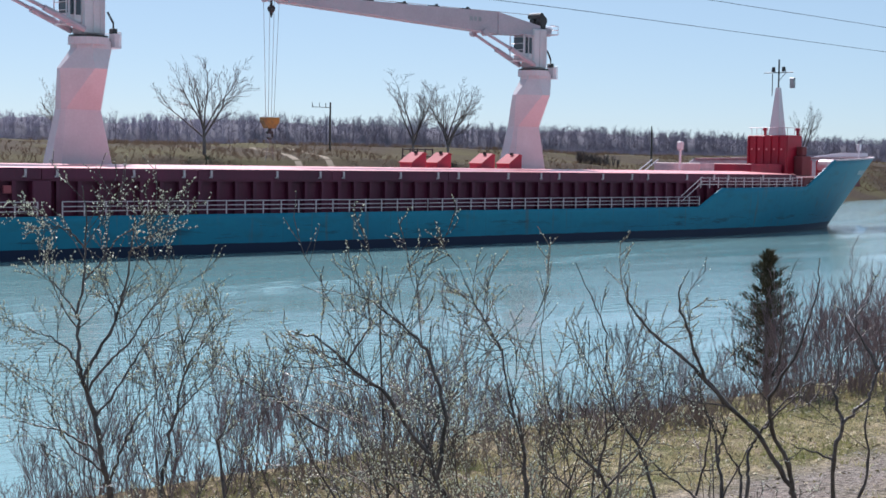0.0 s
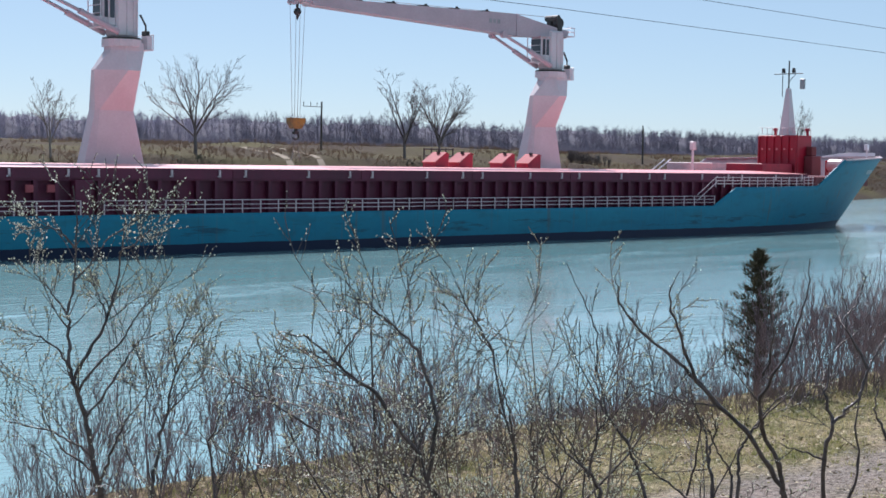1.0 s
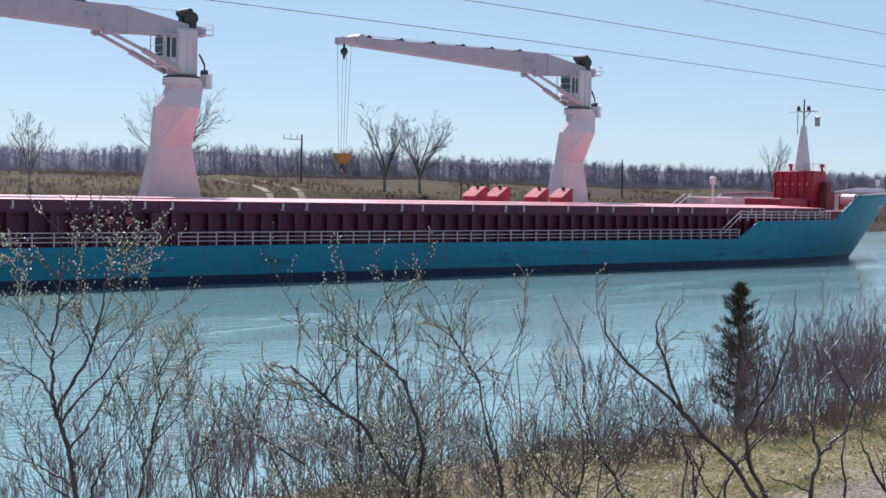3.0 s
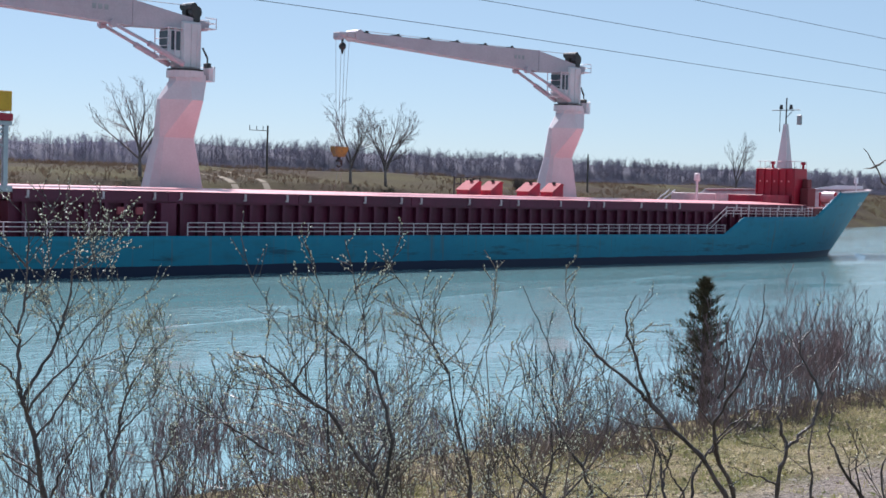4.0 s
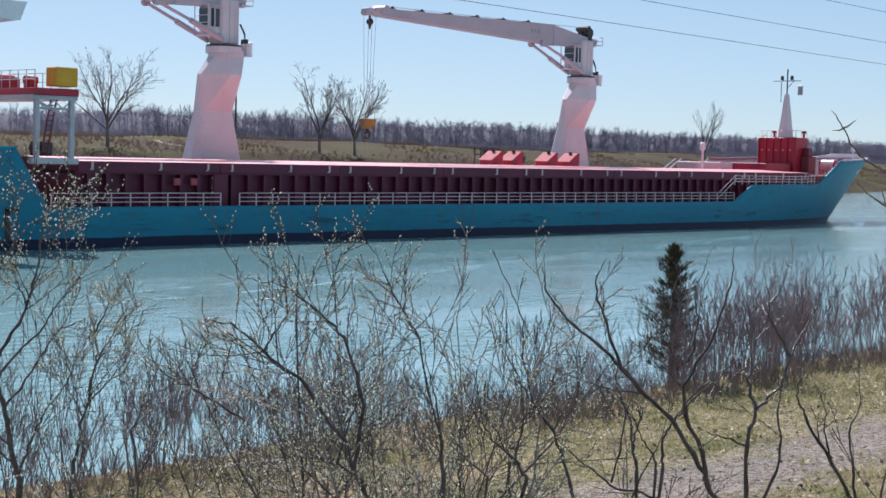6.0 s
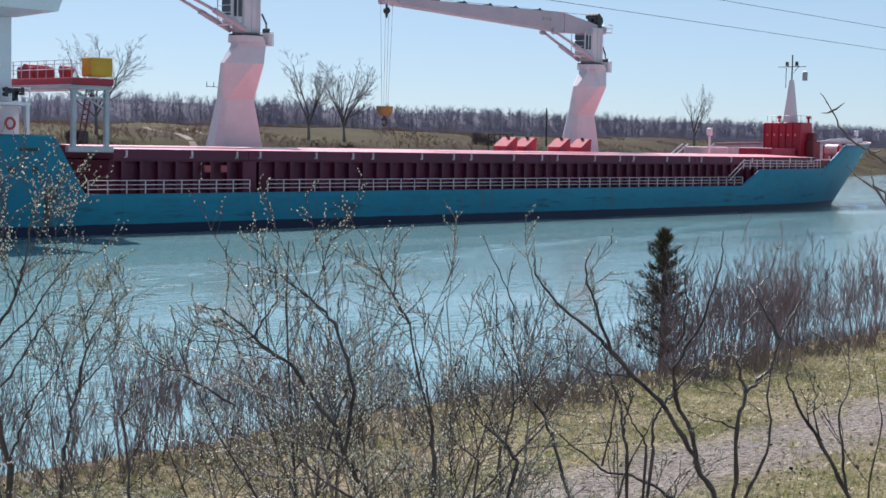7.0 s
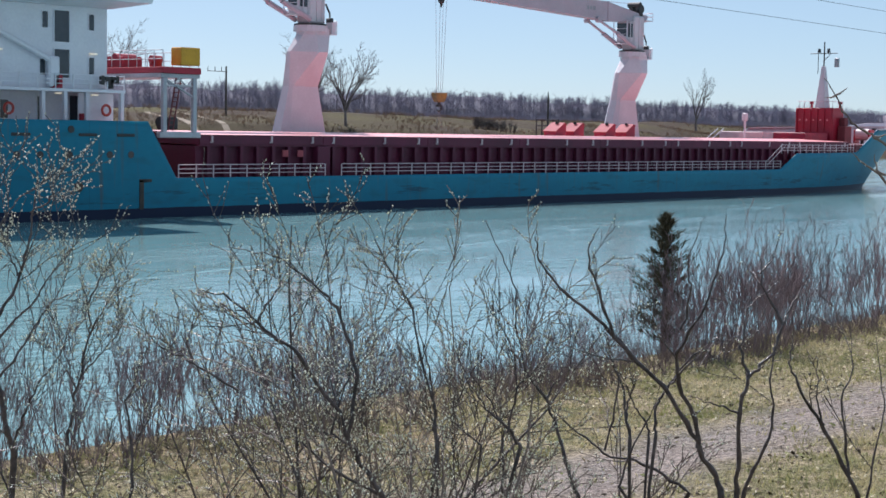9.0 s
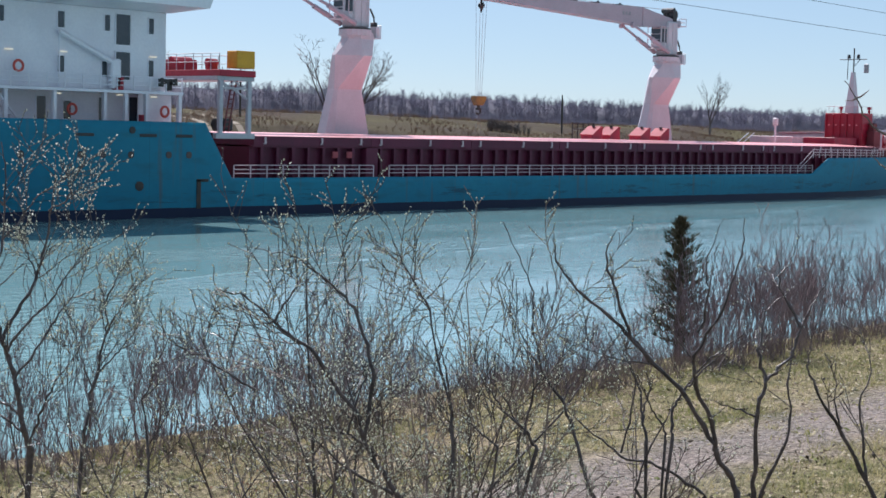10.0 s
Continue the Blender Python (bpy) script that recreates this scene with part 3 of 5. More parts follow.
    # the boom, a tapered box girder with a knee
    top = [(2.0, 19.35), (0.6, 19.45), (-5.5, 20.4), (-30.0, 20.0), (-31.2, 19.95)]
    low = [(-31.2, 19.55), (-29.8, 19.25), (-7.6, 18.45), (-5.2, 18.35), (1.7, 18.6)]
    bm = B()
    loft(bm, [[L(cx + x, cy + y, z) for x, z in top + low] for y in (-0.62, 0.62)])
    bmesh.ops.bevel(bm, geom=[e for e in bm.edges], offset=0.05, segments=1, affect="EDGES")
    boom = part("boom", bm, BOOM_TONE, crane, "long tapered pink box-girder boom")
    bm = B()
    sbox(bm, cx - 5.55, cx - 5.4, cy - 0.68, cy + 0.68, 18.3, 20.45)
    part("knee_flange", bm, BOOM_TONE, boom)
    for k in range(3):
        bm = B()
        sbox(bm, cx - 9.2 + k * 0.55, cx - 8.85 + k * 0.55, cy - 0.64, cy - 0.6, 19.35, 19.75)
        part("marking_bar", bm, STEEL, boom)
    for k in range(6):
        bm = B()
        x = cx - 9 - k * 3.9
        z = 20.4 - (cx - 5.5 - x) * 0.0163
        srod(bm, (x, cy - 0.1, z - 0.05), (x, cy - 0.1, z + 0.28), 0.14)
        sbox(bm, x - 0.7, x + 0.2, cy - 0.3, cy + 0.3, z - 0.02, z + 0.12)
        part("rope_guide", bm, DARK, boom)
    bm = B()
    srod(bm, (cx - 29.9, cy - 0.75, 19.75), (cx - 29.9, cy + 0.75, 19.75), 0.52, sides=16)
    sbox(bm, cx - 32.0, cx - 31.1, cy - 0.5, cy + 0.5, 19.55, 19.9, 0.05)
    srod(bm, (cx - 31.8, cy - 0.4, 19.5), (cx - 31.8, cy + 0.4, 19.5), 0.28, sides=12)
    part("boom_head", bm, BOOM_TONE, boom)
    bm = B()
    srod(bm, (cx + 0.6, cy, 20.55), (cx - 30, cy, 20.25), 0.03)
    part("luffing_rope", bm, ROPE, boom)
    for y in (-0.95, 0.95):
        bm = B()
        srod(bm, (cx - 7.4, cy + y * 0.8, 18.35), (cx - 3.6, cy + y, 16.9), 0.14, sides=10)
        srod(bm, (cx - 4.2, cy + y, 17.1), (cx - 0.9, cy + y, 15.75), 0.24, sides=10)
        srod(bm, (cx - 7.4, cy + y * 0.8 - 0.2, 18.35), (cx - 7.4, cy + y * 0.8 + 0.2, 18.35), 0.32, sides=10)
        part("luffing_cylinder", bm, BOOM_TONE, crane)
    bm = B()
    srod(bm, (cx - 31.3, cy, 19.5), (cx - 31.3, cy, 18.9), 0.1)
    bmesh.ops.create_uvsphere(bm, u_segments=10, v_segments=6, radius=0.34, matrix=Matrix.Translation(L(cx - 31.3, cy, 18.7)))
    srod(bm, (cx - 31.3, cy, 18.4), (cx - 31.3, cy, 18.0), 0.16, 0.05)
    part("auxiliary_hook", bm, DARK, crane)
    for a, b in ((-32.1, -31.75), (-31.45, -31.5), (-31.0, -31.2), (-30.5, -30.95)):
        bm = B()
        srod(bm, (cx + a, cy, 19.5), (cx + b, cy, 9.7), 0.024, sides=4)
        part("hoist_rope", bm, ROPE, crane)
    bm = B()
    hx = cx - 31.35
    loft(bm, [[L(hx + a, cy + y, z) for a, z in ((-0.8, 9.85), (0.8, 9.85), (0.78, 9.5), (0.4, 8.95), (-0.4, 8.95), (-0.78, 9.5))] for y in (-0.3, 0.3)])
    block = part("hook_block", bm, HOOK, crane, "yellow hook block hanging on wire ropes")
    bm = B()
    srod(bm, (hx, cy, 9.0), (hx, cy, 8.5), 0.16)
    sbox(bm, hx - 0.3, hx + 0.3, cy - 0.15, cy + 0.15, 8.5, 8.72, 0.05)
    for a, b in (((0.25, 8.5), (0.3, 8.25)), ((0.3, 8.25), (0, 8.05)), ((0, 8.05), (-0.28, 8.2))):
        srod(bm, (hx + a[0], cy, a[1]), (hx + b[0], cy, b[1]), 0.09)
    part("hook", bm, DARK, block)
    bm = B()
    for a in (-0.45, 0.5):
        srod(bm, (hx, cy, 8.2), (hx + a, cy, 6.2), 0.02, sides=4)
    part("sling", bm, ROPE, block)


def build_foreship():
    # mast house: corrugated red deckhouse with the mast on its roof
    bm = B()
    sbox(bm, 139.3, 142.0, 94.2, 99.3, 5.5, 9.8, 0.06)
    house = part("mast_house", bm, BRIGHT_RED, ship, "bright red corrugated mast house")
    for k in range(6):
        bm = B()
        y = 94.3 + k * 0.95
        sbox(bm, 139.12, 139.3, y, y + 0.16, 5.6, 9.7, 0.03)
        part("corrugation", bm, BRIGHT_RED, house)
    for k in range(5):
        bm = B()
        srod(bm, (139.3, 94.9 + k * 0.95, 8.3), (139.2, 94.9 + k * 0.95, 8.3), 0.11, sides=10)
        part("vent_hole", bm, HATCH_TOP, house)
    bm = B()
    loft(bm, [[L(140.3 + a * r, 96.2 + b * r, z) for a, b in ((-1, -1), (1, -1), (1, 1), (-1, 1))] for z, r in ((9.8, 0.66), (14.9, 0.2))])
    mast = part("foremast", bm, CRANE, ship, "tapered pale pink foremast with lights")
    bm = B()
    srod(bm, (140.3, 96.2, 14.9), (140.3, 96.2, 17.9), 0.09)
    srod(bm, (140.3, 94.4, 16.5), (140.3, 98.1, 16.5), 0.05)
    srod(bm, (140.3, 97.0, 14.0), (140.3, 97.0, 16.4), 0.05)
    srod(bm, (140.3, 96.9, 16.6), (140.3, 96.9, 17.1), 0.22, 0.16, 10)
    srod(bm, (140.3, 95.6, 16.6), (140.3, 95.6, 17.1), 0.22, 0.16, 10)
    srod(bm, (140.3, 96.2, 15.6), (140.3, 95.3, 16.5), 0.04)
    part("mast_head", bm, DARK, mast)
    bm = B()
    sbox(bm, 140.1, 140.35, 94.1, 94.7, 14.8, 15.9, 0.05)
    part("mast_lantern", bm, STEEL, mast)
    bm = B()
    for y in np.arange(94.3, 99.3, 0.65):
        srod(bm, (139.4, y, 9.8), (139.4, y, 10.6), 0.03)
    srod(bm, (139.4, 94.2, 10.6), (139.4, 99.2, 10.6), 0.03)
    for x in (139.4, 140.7, 141.9):
        srod(bm, (x, 94.3, 9.8), (x, 94.3, 10.6), 0.03)
    srod(bm, (139.4, 94.3, 10.6), (141.9, 94.3, 10.6), 0.03)
    part("roof_railing", bm, RAIL, house)
    for x, y in ((139.8, 97.4), (141.6, 94.5)):
        bm = B()
        srod(bm, (x, y, 9.8), (x, y, 10.35), 0.16)
        srod(bm, (x, y, 10.3), (x, y, 10.6), 0.3, 0.22, 10)
        part("mushroom_vent", bm, BRIGHT_RED, house)
    bm = B()
    sbox(bm, 140.5, 142.2, 93.1, 94.15, 5.5, 7.6, 0.08)
    sbox(bm, 140.9, 141.8, 93.4, 94.15, 7.6, 8.6, 0.08)
    part("deck_locker", bm, DECK, ship, "dark red deck locker")
    # forward edge of the cargo deck
    bm = B()
    sbox(bm, 133.5, 139.0, 94.6, 101.5, 5.4, 6.7, 0.05)
    part("breakwater_house", bm, VENT_RED, ship, "low red deckhouse")
    bm = B()
    sbox(bm, 128.6, 131.1, 97.5, 103.5, 5.5, 6.7, 0.05)
    part("deck_store", bm, RAIL, ship, "faded pink deck store")
    bm = B()
    srod(bm, (128.0, 99.6, 5.5), (128.0, 99.6, 8.6), 0.14)
    sbox(bm, 127.75, 128.25, 99.3, 99.9, 8.0, 8.9, 0.1)
    part("vent_post", bm, CRANE, ship)
    bm = B()
    for y in (103.6, 104.4):
        srod(bm, (126.6, y, 5.5), (128.4, y - 0.8, 7.0), 0.07)
    part("stair_stringer", bm, WHITE, ship)
    for x, y in ((145.5, 93.2), (147.0, 97.6)):
        bm = B()
        srod(bm, (x, y - 0.9, 6.6), (x, y + 0.9, 6.6), 0.62, sides=16)
        sbox(bm, x - 0.6, x + 0.6, y - 1.1, y - 0.9, 5.5, 7.2, 0.05)
        sbox(bm, x - 0.6, x + 0.6, y + 0.9, y + 1.1, 5.5, 7.2, 0.05)
        w = part("mooring_winch", bm, BRIGHT_RED, ship, "red mooring winch")
        bm = B()
        srod(bm, (x, y - 0.85, 6.6), (x, y + 0.85, 6.6), 0.72, sides=14)
        part("rope_drum", bm, RAIL, w)
    for y in (93.4, 95.0):
        bm = B()
        srod(bm, (148.6, y, 5.4), (148.6, y, 7.2), 0.22, sides=10)
        srod(bm, (148.6, y, 7.2), (148.6, y, 7.4), 0.3, sides=10)
        part("bollard", bm, DARK, ship)
    bm = B()
    for k in range(7):
        x = 132.2 + k * 0.8
        z = sheer(x)
        y = 96 - breadth(x, z) + 0.18
        srod(bm, (x, y, z), (x + 0.7, y + 0.1, z + 0.05), 0.12)
        srod(bm, (x, y + 0.05, z), (x, y + 0.3, z - 1.1), 0.1)
    part("bulwark_stay", bm, WHITE, ship, "white bulwark stays")
    # pale inside lining and cap rail of the bow bulwark
    bm = B()
    prev = None
    for x in np.linspace(137.3, 158.4, 28):
        top = sheer(x)
        b = breadth(x, top)
        now = [[bm.verts.new(L(x, 96 + s * max(b + o, 0.02), z)) for o, z in ((0.1, top - 0.05), (0.1, top + 0.1), (-0.3, top + 0.1), (-0.3, top - 0.05))] for s in (-1, 1)]
        if prev:
            for a, c in zip(prev, now):
                for k in range(4):
                    bm.faces.new((a[k], c[k], c[(k + 1) % 4], a[(k + 1) % 4]))
        prev = now
    part("cap_rail", bm, RAIL, ship, "pale bulwark cap rail")
    bm, prev = B(), None
    for x in np.linspace(153.0, 158.4, 12):
        b, top = max(breadth(x, 7.5), 0.06), 7.66 + 0.5 * min(1, (x - 153.0) / 3)
        now = [bm.verts.new(L(x, 96 + b + o, z)) for o, z in ((0.03, 7.5), (0.03, top), (-0.09, top), (-0.09, 7.5))]
        if prev:
            for k in range(4):
                bm.faces.new((prev[k], now[k], now[(k + 1) % 4], prev[(k + 1) % 4]))
        prev = now
    part("bow_plate", bm, WHITE, ship, "white inner plate of the bow bulwark")
    for k in range(6):
        bm = B()
        xa, xb = 147.2 + k * 0.75, 147.75 + k * 0.75
        q = [L(x, 96 - breadth(x, z) - 0.03, z) for x, z in ((xa, 5.7), (xb, 5.7), (xb, 6.15), (xa, 6.15))]
        bm.faces.new([bm.verts.new(c) for c in q])
        part("name_bar", bm, GREY_PAINT, hull, "pale unreadable marking")
    bm = B()
    srod(bm, (154.6, 95, 5.5), (154.6, 95, 8.9), 0.09)
    sbox(bm, 154.4, 154.8, 94.8, 95.2, 8.4, 9.1, 0.03)
    part("jackstaff", bm, WHITE, ship)


def window(x, z, w, h, y, parent):
    bm = B()
    sbox(bm, x - w / 2, x + w / 2, y - 0.03, y + 0.05, z - h / 2, z + h / 2, 0.03)
    win = part("window", bm, GLASS, parent, "dark narrow window")
    bm = B()
    sbox(bm, x - w / 2 - 0.06, x + w / 2 + 0.06, y - 0.06, y - 0.0, z + h / 2, z + h / 2 + 0.06)
    sbox(bm, x - w / 2 - 0.06, x - w / 2, y - 0.06, y, z - h / 2, z + h / 2)
    sbox(bm, x + w / 2, x + w / 2 + 0.06, y - 0.06, y, z - h / 2, z + h / 2)
    part("window_frame", bm, WHITE, win)


def build_house():
    # accommodation block
    bm = B()
    sbox(bm, 0, 29.3, 90.0, 102, 5.6, 8.5)
    lower = part("boat_deck_house", bm, WHITE, ship, "white painted lower deckhouse")
    bm = B()
    sbox(bm, 0, 30.3, 87.9, 104.1, 8.42, 8.62)
    part("boat_deck", bm, WHITE, lower)
    for x in (16.4, 20.0, 23.9, 25.6, 27.3, 30.1):
        bm = B()
        sbox(bm, x - 0.1, x + 0.14, 88.0, 88.3, 5.6, 8.42)
        part("pillar", bm, WHITE, lower)
    bm = B()
    sbox(bm, 2, 29.3, 88.6, 103.4, 8.62, 14.1, 0.05)
    house = part("accommodation_block", bm, WHITE, ship, "white four-storey accommodation block in shade")
    bm = B()
    loft(bm, [[L(a, b, z) for a, b in ((8, y0), (x1, y0), (x1, y1), (8, y1))] for z, x1, y0, y1 in ((14.1, 29.6, 88.4, 103.6), (14.45, 31.0, 85.9, 106.1), (15.6, 31.4, 85.8, 106.2))])
    part("bridge_wing", bm, WHITE, ship, "white bridge wing overhanging the house")
    bm = B()
    sbox(bm, 10, 30.0, 89, 103, 15.6, 18.4, 0.1)
    wheel = part("wheelhouse", bm, WHITE, ship)
    bm = B()
    sbox(bm, 12, 29, 88.93, 89.0, 16.5, 17.7)
    part("bridge_window", bm, GLASS, wheel)
    y = 88.6
    for x, z, w, h in ((28.0, 13.1, 0.42, 1.05), (28.0, 10.2, 0.42, 1.1), (24.4, 13.1, 0.42, 1.05), (20.8, 13.1, 0.5, 1.05), (20.8, 10.2, 0.5, 1.05), (16.4, 13.2, 0.4, 1.0), (24.2, 10.0, 0.42, 1.0)):
        window(x, z, w, h, y, house)
    for z0, z1 in ((11.7, 13.75), (9.35, 11.2)):
        bm = B()
        sbox(bm, 25.1, 26.25, y - 0.03, y + 0.05, z0, z1, 0.03)
        d = part("weather_door", bm, GLASS, house, "dark doorway")
        bm = B()
        sbox(bm, 25.02, 25.1, y - 0.07, y, z0, z1 + 0.08)
        sbox(bm, 26.25, 26.33, y - 0.07, y, z0, z1 + 0.08)
        sbox(bm, 25.1, 26.25, y - 0.07, y, z1, z1 + 0.08)
        part("door_frame", bm, WHITE, d)
    for x, z in ((28.1, 10.95), (20.9, 10.95), (16.9, 10.9)):
        bm = B()
        sbox(bm, x - 0.28, x + 0.28, y - 0.2, y, z, z + 0.1, 0.02)
        part("deck_lamp", bm, YELLOW_LAMP, house, "small lit deck lamp")
    for x, z in ((28.2, 8.2), (25.4, 8.25), (20.5, 8.2)):
        bm = B()
        sbox(bm, x - 0.26, x + 0.26, 88.4, 88.6, z, z + 0.1, 0.02)
        part("deck_lamp", bm, YELLOW_LAMP, lower, "small lit deck lamp")
    for x, z, w, h in ((22.2, 7.2, 0.6, 1.2), (25.0, 7.3, 0.6, 1.6), (27.6, 7.3, 0.8, 1.8), (20.2, 7.2, 0.7, 1.7)):
        window(x, z, w, h, 90.0, lower)
    for x, z, yy in ((28.9, 7.25, 88.15), (21.9, 7.25, 88.9), (17.3, 9.9, 88.0)):
        bm = B()
        rows = []
        for k in range(16):
            a = 2 * math.pi * k / 16
            rows.append([L(x + math.cos(a) * (0.34 + 0.09 * math.cos(c)), yy + 0.09 * math.sin(c), z + math.sin(a) * (0.34 + 0.09 * math.cos(c))) for c in (0, 1.26, 2.51, 3.77, 5.03)])
        loft(bm, rows + rows[:1], cap=False)
        part("lifebuoy", bm, ORANGE, ship, "orange ring lifebuoy")
    bm = B()
    sbox(bm, 27.2, 30.0, 88.9, 89.0, 5.7, 8.4)
    part("side_screen", bm, WHITE, lower)
    bm = B()
    sbox(bm, 24.7, 25.4, 88.0, 88.5, 8.62, 9.5, 0.05)
    part("fire_locker", bm, BRIGHT_RED, ship)
    bm = B()
    sbox(bm, 27.0, 27.4, 88.2, 88.6, 5.6, 7.0, 0.05)
    part("hose_box", bm, BRIGHT_RED, ship)
    # inclined boat davit with its stay
    bm = B()
    srod(bm, (20.5, 88.3, 12.3), (24.9, 88.2, 10.3), 0.16, 0.2)
    srod(bm, (20.5, 88.3, 12.4), (20.5, 88.3, 8.7), 0.05)
    sbox(bm, 24.4, 25.2, 88.0, 88.5, 8.7, 10.7, 0.1)
    part("provision_davit", bm, WHITE, ship, "white provision davit")
    # dark outfit: fan housings and coiled gear at the deck edge
    rng = random.Random(5)
    bm = B()
    for k in range(7):
        x = 28.3 + rng.random() * 1.3
        sbox(bm, x, x + 0.3, 87.9, 88.2, 8.7 + rng.random() * 0.5, 9.3 + rng.random() * 0.3, 0.04)
    part("deck_gear", bm, DARK, ship)
    rail = railing(14.0, 30.2, 87.95, 87.95, 8.62, 13, 1.0, WHITE)
    rail["label"] = "white guard railing on the boat deck"
    # stairs at the after end
    bm = B()
    for k in range(9):
        sbox(bm, 15.6 + k * 0.22, 15.9 + k * 0.22, 88.2, 88.9, 8.3 - k * 0.26, 8.36 - k * 0.26)
    srod(bm, (15.6, 88.15, 8.5), (17.8, 88.15, 6.0), 0.09)
    srod(bm, (15.6, 88.95, 8.5), (17.8, 88.95, 6.0), 0.09)
    part("stairway", bm, WHITE, ship)
    bm = B()
    sbox(bm, 12.6, 15.6, 88.5, 88.62, 9.6, 11.6)
    part("boat_recess", bm, BARK_RED, ship, "dark brown recessed boat station")
    # hull details on the quarter
    for x in (16.2, 20.6, 22.3, 24.5, 27.6, 29.3):
        bm = B()
        srod(bm, (x, 85.86, 4.3), (x, 85.95, 4.3), 0.24, sides=14)
        part("porthole", bm, GLASS, hull, "round dark porthole")
    for x in (20.9, 25.9, 28.9):
        bm = B()
        sbox(bm, x - 0.7, x + 0.7, 85.84, 85.95, 5.5, 5.7, 0.03)
        part("freeing_port", bm, DARK, hull)
    bm = B()
    sbox(bm, 30.0, 30.35, 85.83, 85.95, 0.6, 2.6, 0.02)
    sbox(bm, 30.0, 31.0, 85.83, 85.95, 2.45, 2.65, 0.02)
    part("scupper_recess", bm, RUST, hull, "rust-streaked scupper recess")
    bm = B()
    srod(bm, (25.2, 85.84, 2.2), (25.2, 85.95, 2.2), 0.33, sides=10)
    part("hawse_hole", bm, RUST, hull)
    bm = B()
    srod(bm, (24.6, 85.84, 5.95), (24.6, 85.95, 5.95), 0.24, sides=10)
    part("mooring_hole", bm, DARK, hull)


def build_gantry():
    """Hatch-cover gantry: two portal frames joined by a beam across the ship."""
    bm = B()
    sbox(bm, 32.62, 35.98, 87.0, 103.8, 9.6, 9.9, 0.03)
    g = part("hatch_gantry", bm, GREY_PAINT, ship, "white legged hatch gantry with a red top beam")
    for y in (87.2, 100.9):
        for x in (33.00, 35.60):
            bm = B()
            sbox(bm, x - 0.16, x + 0.16, y - 0.16, y + 0.16, 5.8, 9.62, 0.03)
            part("leg", bm, GREY_PAINT, g)
        bm = B()
        sbox(bm, 32.50, 36.10, y - 0.2, y + 0.2, 5.45, 5.85, 0.05)
        part("bogie_beam", bm, GREY_PAINT, g)
        bm = B()
        for k in (-1, 1):
            srod(bm, (33.17, y, 9.5), (34.30 + k * 1.2, y, 8.3 if k > 0 else 7.9), 0.07)
        part("brace", bm, GREY_PAINT, g)
    for y in (87.2, 100.9):
        bm = B()
        srod(bm, (33.0, y, 9.05), (35.6, y, 9.05), 0.07)
        for k in range(4):
            x = 33.0 + k * 0.65
            srod(bm, (x, y, 9.05 if k % 2 else 9.6), (x + 0.65, y, 9.6 if k % 2 else 9.05), 0.05)
        part("truss", bm, GREY_PAINT, g)
    bm = B()
    sbox(bm, 32.66, 35.94, 86.8, 104.0, 9.9, 10.35, 0.04)
    part("top_beam", bm, BRIGHT_RED, g)
    bm = B()
    for x in (32.75, 35.85):
        for y in np.arange(87.0, 104, 1.0):
            srod(bm, (x, y, 10.35), (x, y, 11.5), 0.03, sides=5)
        for z in (10.9, 11.5):
            srod(bm, (x, 87.0, z), (x, 104.0, z), 0.03, sides=5)
    part("platform_railing", bm, GREY_PAINT, g)
    bm = B()
    sbox(bm, 34.17, 35.85, 86.8, 88.0, 10.5, 11.75, 0.06)
    part("control_box", bm, YELLOW, g, "yellow control cabinet")
    bm = B()
    sbox(bm, 33.34, 35.10, 92.5, 94.6, 10.35, 11.2, 0.1)
    srod(bm, (33.34, 93.5, 11.0), (35.10, 93.5, 11.0), 0.4, sides=12)
    part("hoist_winch", bm, BRIGHT_RED, g)
    bm = B()
    sbox(bm, 33.59, 34.26, 89.0, 89.8, 10.35, 11.0, 0.1)
    srod(bm, (33.50, 89.4, 10.9), (34.34, 89.4, 10.9), 0.3, sides=12)
    part("trolley_motor", bm, BRIGHT_RED, g)
    bm = B()
    srod(bm, (33.42, 87.3, 5.95), (34.17, 87.3, 9.9), 0.06)
    srod(bm, (33.84, 87.3, 5.95), (34.59, 87.3, 9.9), 0.06)
    for k in range(12):
        f = k / 12
        srod(bm, (33.42 + 0.9 * f, 87.3, 6 + 3.9 * f), (33.84 + 0.9 * f, 87.3, 6 + 3.9 * f), 0.035)
    part("gantry_ladder", bm, DECK, g)
    bm = B()
    sbox(bm, 33.34, 34.51, 87.5, 88.6, 6.0, 6.9, 0.12)
    srod(bm, (33.84, 87.3, 6.5), (33.84, 88.8, 6.5), 0.4, sides=12)
    part("drive_motor", bm, DARK, g)


YELLOW_LAMP = mat("lamp_glass", (0.8, 0.79, 0.74), None, 0.4)
YELLOW_LAMP.node_tree.nodes["Principled BSDF"].inputs["Emission Color"].default_value = (1, 0.88, 0.6, 1)
YELLOW_LAMP.node_tree.nodes["Principled BSDF"].inputs["Emission Strength"].default_value = 0.25
RUST = mat("rust", (0.032, 0.032, 0.034), (0.08, 0.056, 0.042), 0.8, 0, 1.5, 8)

build_decks()
build_hatch()
build_railings()
build_crane(0.0)
build_crane(-48.2)
build_foreship()
build_house()
build_gantry()


# ---- the far bank ----
def spot(x, y):
    return Vector((x, y, height(x, y)))


